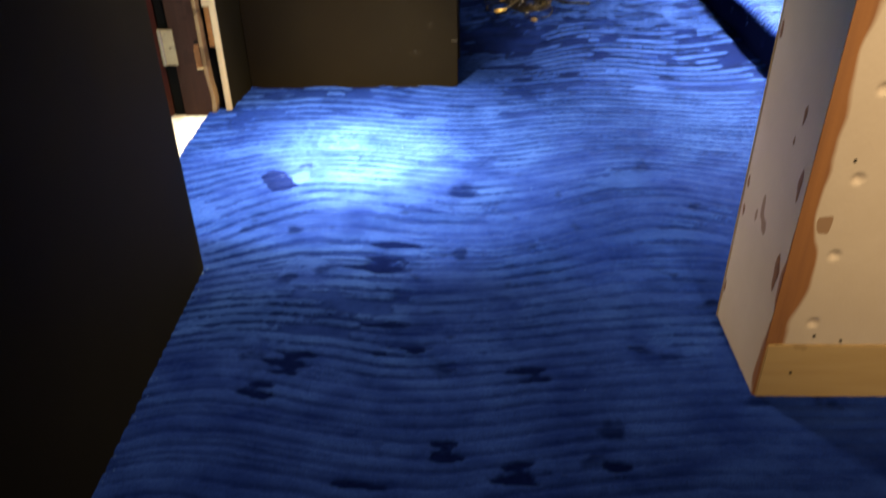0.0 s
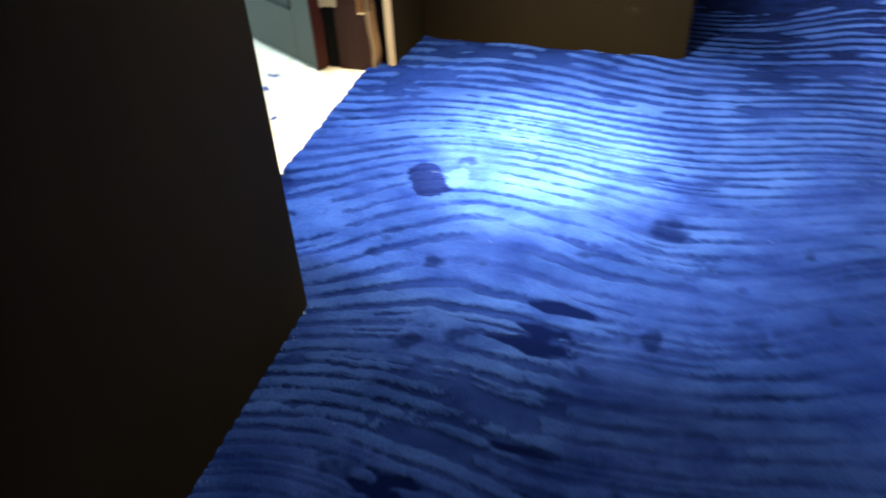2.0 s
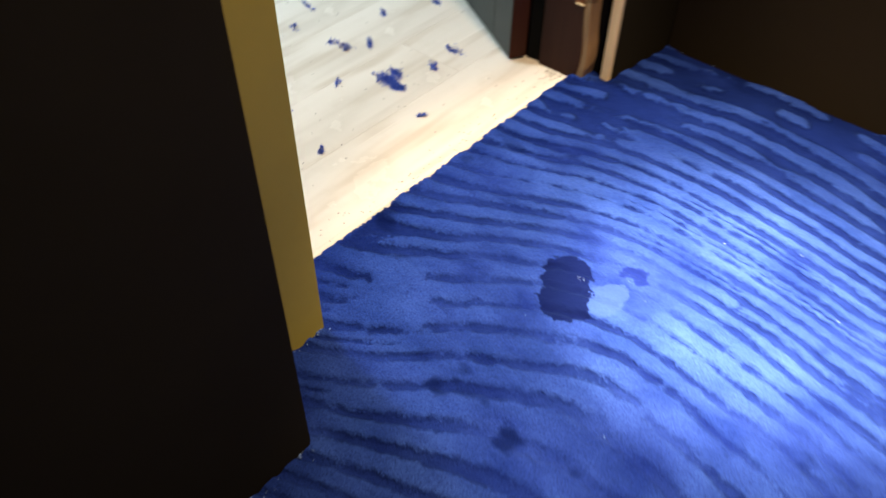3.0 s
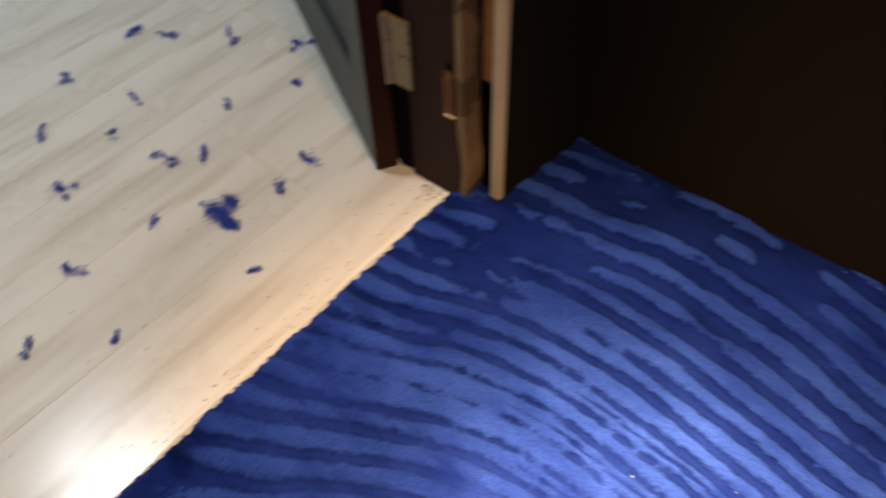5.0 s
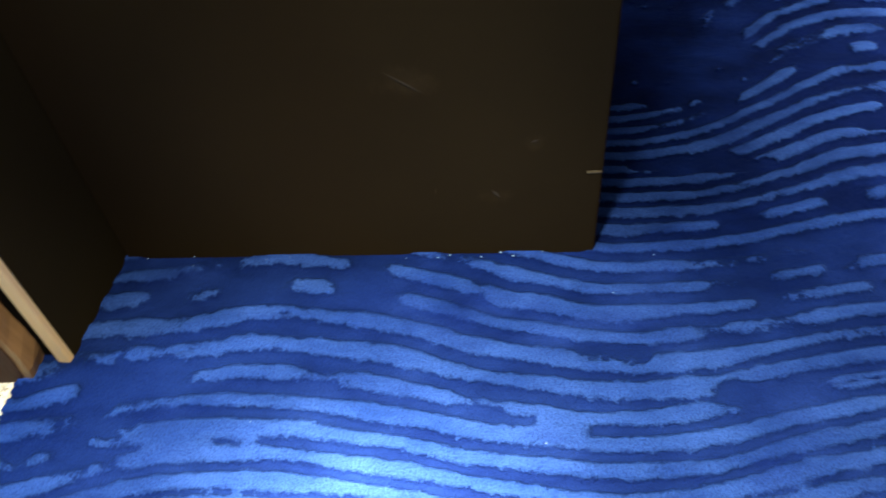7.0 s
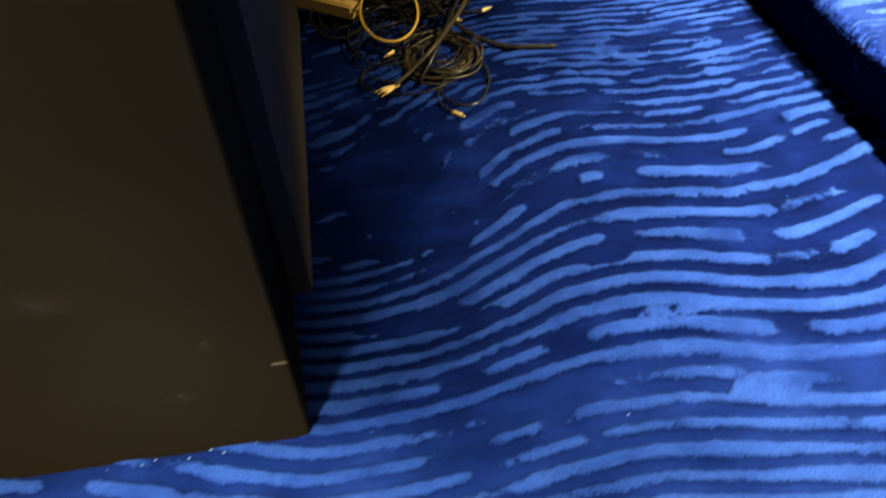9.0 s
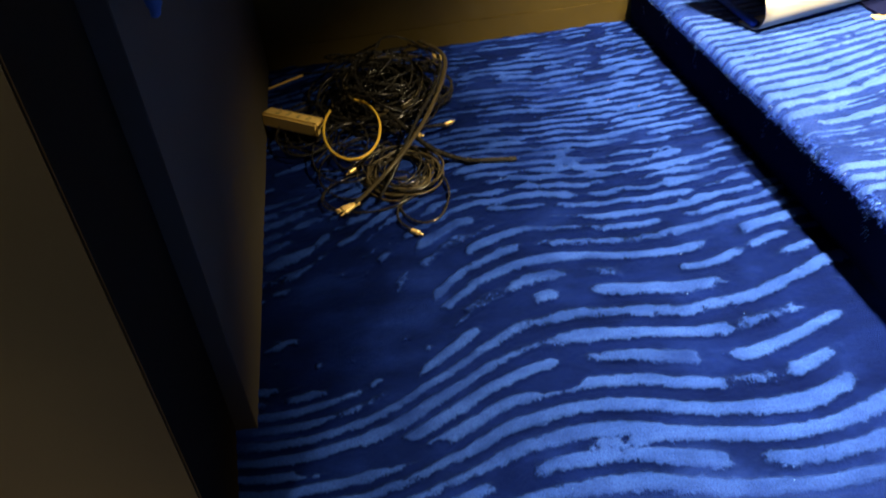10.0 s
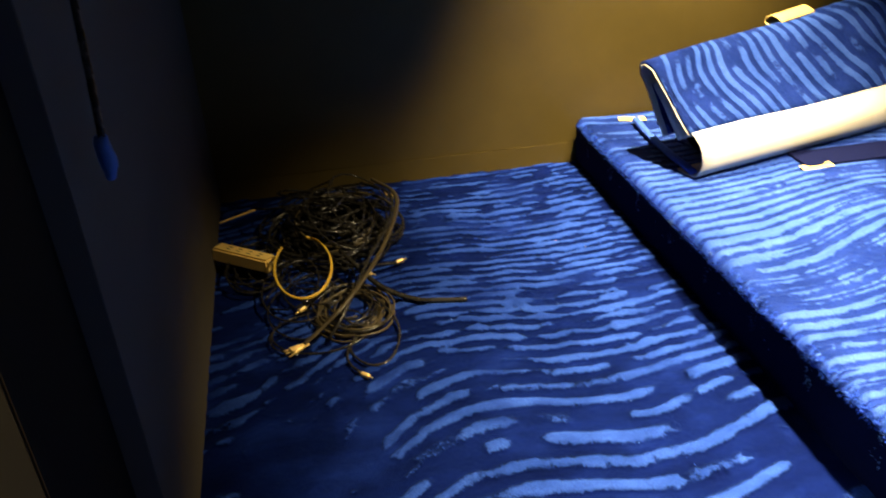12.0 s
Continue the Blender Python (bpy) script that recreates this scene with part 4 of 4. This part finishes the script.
for x, y, turn in ((1.118, 4.630, -1.0), (1.040, 4.687, 0.7)):
    chip = part("wood_splinter", slab(-0.006, 0.006, -0.0009, 0.0009, 0.0, 0.0016, 0.0003), ORANGE)
    chip.matrix_world = Matrix.Translation((x, y, 0.0)) @ Matrix.Rotation(turn, 4, "Z")
    tagged(chip, "small pale wood splinter lying on the blue carpet", "splinter", "splinters on the carpet")

# ---- carpet roll on the platform ----


def carpet_roll():
    """A folded roll of offcut carpet: pile outwards on top, white backing turned out at the front."""
    root = thing("carpet_roll", "folded roll of blue striped carpet with its white backing showing", "carpet roll", (1.480, 4.629, 0.175))
    root.rotation_euler = (0, 0, math.atan2(0.255, 0.967))
    L, N = 1.75, 36

    def sheet(profile, thick, s0=0.0, s1=L, inset=0.0):
        """Sweeps a line (u, z) along local x and gives it thickness."""
        pts = spline([(0, u, z) for u, z in profile], 6)
        bm = bmesh.new()
        outer, inner = [], []
        for j in range(N + 1):
            xx = s0 + (s1 - s0) * j / N
            sag = 0.003 * math.sin(xx * 9.0)
            ro, ri = [], []
            for i, p in enumerate(pts):
                way = (pts[min(i + 1, len(pts) - 1)] - pts[max(i - 1, 0)]).normalized()
                nrm = Vector((0, way.z, -way.y))
                edge = 0.001 * math.sin(i * 0.7) if j in (0, N) else 0.0
                z = p.z + sag * min(1.0, p.z / 0.15) + 0.085 * xx * max(0.0, min(1.0, (p.z - 0.14) / 0.15))
                ro.append(bm.verts.new((xx + edge, p.y - nrm.y * inset, max(0.0005, z - nrm.z * inset))))
                ri.append(bm.verts.new((xx + edge, p.y - nrm.y * (inset + thick), max(0.0003, z - nrm.z * (inset + thick)))))
            outer.append(ro)
            inner.append(ri)
        n = len(pts)
        for j in range(N):
            for i in range(n - 1):
                bm.faces.new((outer[j][i], outer[j][i + 1], outer[j + 1][i + 1], outer[j + 1][i]))
                bm.faces.new((inner[j][i], inner[j + 1][i], inner[j + 1][i + 1], inner[j][i + 1]))
            bm.faces.new((outer[j][0], outer[j + 1][0], inner[j + 1][0], inner[j][0]))
            bm.faces.new((outer[j][-1], inner[j][-1], inner[j + 1][-1], outer[j + 1][-1]))
        for j in (0, N):
            for i in range(n - 1):
                bm.faces.new((outer[j][i], outer[j][i + 1], inner[j][i + 1], inner[j][i]))
        return bm

    # from under the fold, round its tight back edge, down to the turned-out front
    fold = [(0.212, 0.118), (0.250, 0.180), (0.296, 0.238), (0.322, 0.268), (0.322, 0.294), (0.302, 0.308), (0.268, 0.304), (0.23, 0.284), (0.14, 0.208), (0.055, 0.142)]
    part("top_layer", sheet(fold, 0.009), CARPET_ROLL, root, smooth=True)
    part("backing_layer", sheet(fold, 0.0045, -0.004, L, 0.0092), BACKING, root, "white woven backing", smooth=True)
    part("turned_backing", sheet([(0.066, 0.1435), (0.036, 0.134), (0.004, 0.104), (-0.009, 0.066), (0.000, 0.028), (0.028, 0.004), (0.10, 0.002)], 0.005, 0.002, L), BACKING, root, "white backing folded outwards at the front", smooth=True)
    part("inner_layer", sheet([(0.170, 0.100), (0.205, 0.150), (0.245, 0.205), (0.268, 0.238)], 0.010, 0.010, L), CARPET_ROLL, root, "inner turn of blue carpet", smooth=True)
    part("core_layer", sheet([(0.190, 0.085), (0.222, 0.140), (0.262, 0.195), (0.285, 0.235)], 0.013, 0.006, L), UNDERLAY, root, "grey underlay inside the roll", smooth=True)
    part("core_layer", sheet([(0.120, 0.095), (0.160, 0.140), (0.215, 0.195), (0.262, 0.238)], 0.026, 0.009, L), UNDERLAY, root, "grey underlay inside the roll", smooth=True)
    part("bottom_layer", sheet([(0.02, 0.012), (0.16, 0.014), (0.30, 0.012)][::-1], 0.010, 0.16, L), CARPET_ROLL, root, smooth=True)
    # Turn added beneath the fold, its colour darkened as in shade.
    part("support_turn", sheet([(0.10, 0.018), (0.20, 0.035), (0.235, 0.075), (0.215, 0.118)][::-1], 0.010, 0.14, L), CARPET_SHADED, root, "inner turn under the fold, coloured as in shade", smooth=True)
    curl = [(0.285, 0.308), (0.305, 0.318), (0.330, 0.322), (0.352, 0.312), (0.354, 0.296), (0.338, 0.290)]
    part("curled_corner", sheet(curl, 0.004, 0.56, 0.71), TAPE, root, "curled corner of buff backing", smooth=True)
    return root


carpet_roll()


def scrap(x, y, length, width, turn, seed):
    """A torn piece of seaming tape."""
    rng = random.Random(seed)
    bm = bmesh.new()
    n = 12
    rows = []
    for i in range(n + 1):
        u = -length / 2 + length * i / n
        z = 0.003 + 0.0012 * math.sin(i * 0.5 + seed)
        j0, j1 = rng.uniform(-0.0015, 0.0015), rng.uniform(-0.0015, 0.0015)
        rows.append([bm.verts.new((u, -width / 2 + j0, z)), bm.verts.new((u, width / 2 + j1, z + 0.003)), bm.verts.new((u, width / 2 + j1, z + 0.001)), bm.verts.new((u, -width / 2 + j0, z - 0.002))])
    for a, b2 in zip(rows, rows[1:]):
        for k in range(4):
            bm.faces.new((a[k], a[(k + 1) % 4], b2[(k + 1) % 4], b2[k]))
    bm.faces.new(rows[0])
    bm.faces.new(rows[-1][::-1])
    ob = part("tape_scrap", bm, TAPE)
    ob.matrix_world = Matrix.Translation((x, y, 0.1755)) @ Matrix.Rotation(turn, 4, "Z")
    return tagged(ob, "torn scrap of buff seaming tape on the platform", "tape", "tape scraps")


scrap(1.500, 5.205, 0.10, 0.034, -0.25, 1)
scrap(1.880, 4.628, 0.11, 0.026, 0.05, 2)
STRIP = plain("rolled_carpet_pile", (0.035, 0.085, 0.40), 0.9, vary=0.6, scale=110)
strip = finish("carpet_strip", tube(spline([(1.500, 5.17, 0.189), (1.482, 5.02, 0.190), (1.478, 4.85, 0.188), (1.482, 4.67, 0.190)], 10), 0.014, 8, 0.8), STRIP)
tagged(strip, "narrow rolled strip of blue carpet beside the carpet roll", "carpet strip")
# Near-black slab standing in for the shade along the roll's underside.
under = part("shaded_offcut", slab(1.55, 2.9, 4.60, 4.72, 0.1752, 0.182, 0.002), CARPET_SHADED)
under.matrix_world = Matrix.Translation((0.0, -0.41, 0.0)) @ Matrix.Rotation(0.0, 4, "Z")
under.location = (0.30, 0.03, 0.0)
tagged(under, "carpet offcut under the roll, near black for the shade there", "carpet offcut")

# ---- hanging cable ----


def hanging_cable():
    root = thing("hanging_cable", "black cable hanging down the panel, end bound in blue tape", "cable", (0.042, 3.66, 0.79))
    part_line = [(0.0, 0.0, 0.045), (0.0, 0.010, 0.08), (-0.002, 0.040, 0.17), (-0.003, 0.064, 0.27), (-0.004, 0.085, 0.42), (-0.010, 0.095, 0.70), (-0.045, 0.100, 0.82)]
    finish("sheath", tube(spline(part_line, 8), 0.0055, 8), RUBBER, root)
    # uneven turns of tape, pinched at the bottom and torn at the top
    rng, rings, n = random.Random(8), [(-0.002, 0.0045), (0.0, 0.0072), (0.010, 0.0088), (0.016, 0.0118), (0.028, 0.0124), (0.040, 0.0120), (0.050, 0.0108), (0.058, 0.0100), (0.060, 0.0062)], 12
    verts = [(r * math.cos(a) * (1 + rng.uniform(-0.07, 0.07)) + 0.002 * math.sin(h * 90), r * math.sin(a) * (1 + rng.uniform(-0.07, 0.07)) - 0.002 + h * 0.12, h + (rng.uniform(-0.004, 0.004) if h > 0.05 else 0)) for h, r in rings for a in [6.2832 * k / n for k in range(n)]]
    taped = (verts, [(i * n + k, i * n + (k + 1) % n, (i + 1) * n + (k + 1) % n, (i + 1) * n + k) for i in range(len(rings) - 1) for k in range(n)] + [tuple(range(n - 1, -1, -1))])
    end = finish("taped_end", mesh_from(*taped), BLUE_TAPE, root, "blue tape wrapped round the cable end")
    end.data.polygons.foreach_set("use_smooth", [True] * len(end.data.polygons))
    return root


hanging_cable()

# ---- tangle of cables on the floor ----


def connector(parent, at, way, kind="rca"):
    """A small plug; way points out of its cable."""
    p, w = Vector(at), Vector(way).normalized()
    if kind == "rca":
        body = finish("plug", tube([p, p + w * 0.002, p + w * 0.020, p + w * 0.024], 0.0062, 10), GOLD, parent, "brass phono plug")
        finish("pin", tube([p + w * 0.024, p + w * 0.036], 0.0022, 6), GOLD, body)
        finish("collar", tube([p - w * 0.010, p + w * 0.001], 0.0042, 8), GREY_CABLE, body)
    else:
        body = finish("plug_cluster", tube([p - w * 0.012, p - w * 0.008, p + w * 0.006, p + w * 0.010], 0.0085, 8, 0.6), CREAM, parent, "three brass phono plugs on one flat lead")
        q = w.cross(Vector((0, 0, 1))).normalized()
        for o in (-1.0, 0.1, 1.0):
            way2 = (w + q * 0.20 * o).normalized()
            a = p + w * 0.008 + q * 0.0065 * o
            finish("plug", tube([a, a + way2 * 0.002, a + way2 * 0.026, a + way2 * 0.030], 0.0046, 8), GOLD, body)
            finish("pin", tube([a + way2 * 0.030, a + way2 * 0.046], 0.0020, 6), GOLD, body)
    return body


def cable_pile():
    root = thing("cable_pile", "tangled heap of black cables with brass plugs on the carpet", "cables", (0.0, 0.0, 0.0))
    rng = random.Random(21)

    def run(points, radius, mat=RUBBER, flat=1.0, label="", steps=7):
        return finish("cable", tube(spline(points, steps), radius, 6, flat), mat, root, label)

    def coil(cx, cy, rx, ry, turns, z0, z1, radius, mat=RUBBER, wobble=0.25):
        """Loose uneven loops about one spot, climbing from z0 to z1 and back."""
        pts, a0, n = [], rng.uniform(0, 6.28), int(turns * 9)
        ph = [rng.uniform(0, 6.28) for _ in range(4)]
        for i in range(n):
            u = i / n
            a = a0 + 6.283 * turns * u
            s = 1 + wobble * math.sin(2.3 * a * 0.31 + ph[0]) + 0.5 * wobble * math.sin(a * 0.83 + ph[1])
            ox, oy = 0.22 * rx * math.sin(a * 0.21 + ph[2]), 0.22 * ry * math.cos(a * 0.17 + ph[3])
            r = min(1.0, s / 1.25)
            z = z0 + (z1 - z0) * (1 - 0.75 * r * r) * (0.5 + 0.5 * math.sin(a * 0.37 + ph[1])) + rng.uniform(0, 0.006)
            pts.append((max(cx + rx * s * math.cos(a) + ox, 0.0 + rng.uniform(0, 0.02)), min(cy + ry * s * math.sin(a) + oy, 5.27), max(z, radius + 0.001)))
        return finish("cable", tube(spline(pts, 4), radius, 6), mat, root)

    # the heap against the back wall
    for k in range(15):
        coil(0.37 + rng.uniform(-0.05, 0.05), 4.86 + rng.uniform(-0.05, 0.06), rng.uniform(0.08, 0.17), rng.uniform(0.09, 0.18), rng.uniform(2.2, 4.5), 0.004, rng.uniform(0.10, 0.25), rng.choice((0.0026, 0.003, 0.0036, 0.0045)), rng.choice((RUBBER, RUBBER, RUBBER, GREY_CABLE)))
    for k in range(4):
        coil(0.30 + rng.uniform(-0.04, 0.04), 5.02 + rng.uniform(-0.04, 0.04), 0.13, 0.10, 2.5, 0.004, 0.22, 0.0035)
    # the flat coil in front of it
    for k in range(6):
        coil(0.372 + rng.uniform(-0.012, 0.012), 4.43 + rng.uniform(-0.015, 0.015), rng.uniform(0.06, 0.105), rng.uniform(0.07, 0.12), rng.uniform(2.5, 4.0), 0.003, rng.uniform(0.02, 0.05), rng.choice((0.0026, 0.003)), rng.choice((RUBBER, GREY_CABLE)), 0.16)
    # loose turns towards the wall panel
    for k in range(6):
        coil(0.10 + rng.uniform(-0.02, 0.04), 4.80 + rng.uniform(-0.10, 0.12), 0.08, rng.uniform(0.08, 0.16), 1.8, 0.003, 0.06, 0.003)
    for k in range(4):
        coil(0.22 + rng.uniform(-0.03, 0.05), 4.55 + rng.uniform(-0.06, 0.06), 0.09, 0.13, 1.6, 0.003, 0.09, 0.0026)
    coil(0.255, 4.36, 0.13, 0.10, 1.4, 0.003, 0.010, 0.0024, RUBBER, 0.12)

    # a thick flat lead ending in three plugs
    lead = run([(0.50, 5.02, 0.14), (0.555, 4.88, 0.15), (0.545, 4.75, 0.14), (0.463, 4.55, 0.105), (0.356, 4.38, 0.075), (0.275, 4.32, 0.035), (0.232, 4.292, 0.018)], 0.0075, GREY_CABLE, 0.6)
    connector(lead, (0.232, 4.292, 0.016), (-0.08, -0.042, -0.006), "cluster")
    run([(0.46, 4.98, 0.15), (0.535, 4.83, 0.17), (0.52, 4.70, 0.145), (0.43, 4.52, 0.11), (0.35, 4.36, 0.06), (0.30, 4.30, 0.02)], 0.0055, RUBBER, 0.8)
    # a stiff cut end pointing out over the carpet
    run([(0.36, 4.66, 0.08), (0.432, 4.53, 0.05), (0.48, 4.482, 0.028), (0.55, 4.443, 0.011), (0.62, 4.424, 0.009), (0.693, 4.410, 0.009)], 0.0075, RUBBER)
    # looped lead ending in a phono plug
    loop = run([(0.44, 4.45, 0.03), (0.482, 4.36, 0.012), (0.480, 4.27, 0.006), (0.44, 4.185, 0.005), (0.385, 4.185, 0.005), (0.350, 4.255, 0.006), (0.385, 4.315, 0.012), (0.44, 4.33, 0.02)], 0.0032)
    tail = run([(0.372, 4.31, 0.014), (0.343, 4.255, 0.005), (0.342, 4.20, 0.005), (0.368, 4.148, 0.007)], 0.0032)
    connector(tail, (0.368, 4.148, 0.007), (0.032, -0.032, 0.0))
    lead = run([(0.40, 4.60, 0.06), (0.46, 4.625, 0.035), (0.525, 4.654, 0.017)], 0.0042)
    connector(lead, (0.525, 4.654, 0.017), (0.05, 0.024, 0.001))
    lead = run([(0.33, 4.52, 0.04), (0.28, 4.485, 0.035), (0.243, 4.457, 0.028)], 0.0032)
    connector(lead, (0.243, 4.457, 0.026), (-0.024, -0.018, -0.002))
    lead = run([(0.47, 4.90, 0.12), (0.54, 4.96, 0.09), (0.552, 5.06, 0.055)], 0.0038)
    connector(lead, (0.552, 5.06, 0.053), (-0.01, 0.04, 0.012))
    connector(lead, (0.566, 5.052, 0.050), (0.005, 0.04, 0.004))
    lead = run([(0.36, 4.62, 0.07), (0.40, 4.58, 0.06), (0.425, 4.55, 0.052)], 0.003)
    connector(lead, (0.42, 4.555, 0.055), (0.03, -0.02, 0.0))
    # the yellow lead lying in a ring on top
    ring = [(0.247 + 0.082 * math.cos(a), 4.592 + 0.145 * math.sin(a), 0.082 + 0.02 * math.sin(a)) for a in [math.radians(135 + 16 * k) for k in range(20)]]
    run(ring, 0.0042, YELLOW, 1.0, "yellow lead lying in a ring", 4)
    rod = [(-0.02, 5.012, 0.05), (0.03, 5.03, 0.056), (0.10, 5.05, 0.066)]
    run(rod, 0.0035, CREAM, 1.0, "stiff cream lead")
    return root


YELLOW = plain("yellow_cable_sheath", (0.70, 0.46, 0.06), 0.4, vary=0.1)
cable_pile()


def power_strip():
    root = thing("power_strip", "cream plastic socket strip lying among the black cables", "power strip", (0.070, 4.742, 0.030))
    root.rotation_euler = (radians(-6), radians(3), math.atan2(-0.11, 0.166))
    part("body", slab(-0.105, 0.098, -0.026, 0.026, 0.0, 0.044, 0.006), CREAM, root)
    for k in range(4):
        x = -0.055 + 0.036 * k
        for o in (-0.007, 0.007):
            part("slot", slab(x - 0.0065, x + 0.0065, o - 0.0016, o + 0.0016, 0.0435, 0.0446), SLOT, root)
    finish("lead", tube(spline([(0.096, 0.0, 0.022), (0.14, -0.010, 0.026), (0.17, 0.02, 0.04), (0.20, 0.06, 0.03)], 6), 0.005, 6), RUBBER, root, "black lead")
    return root


power_strip()
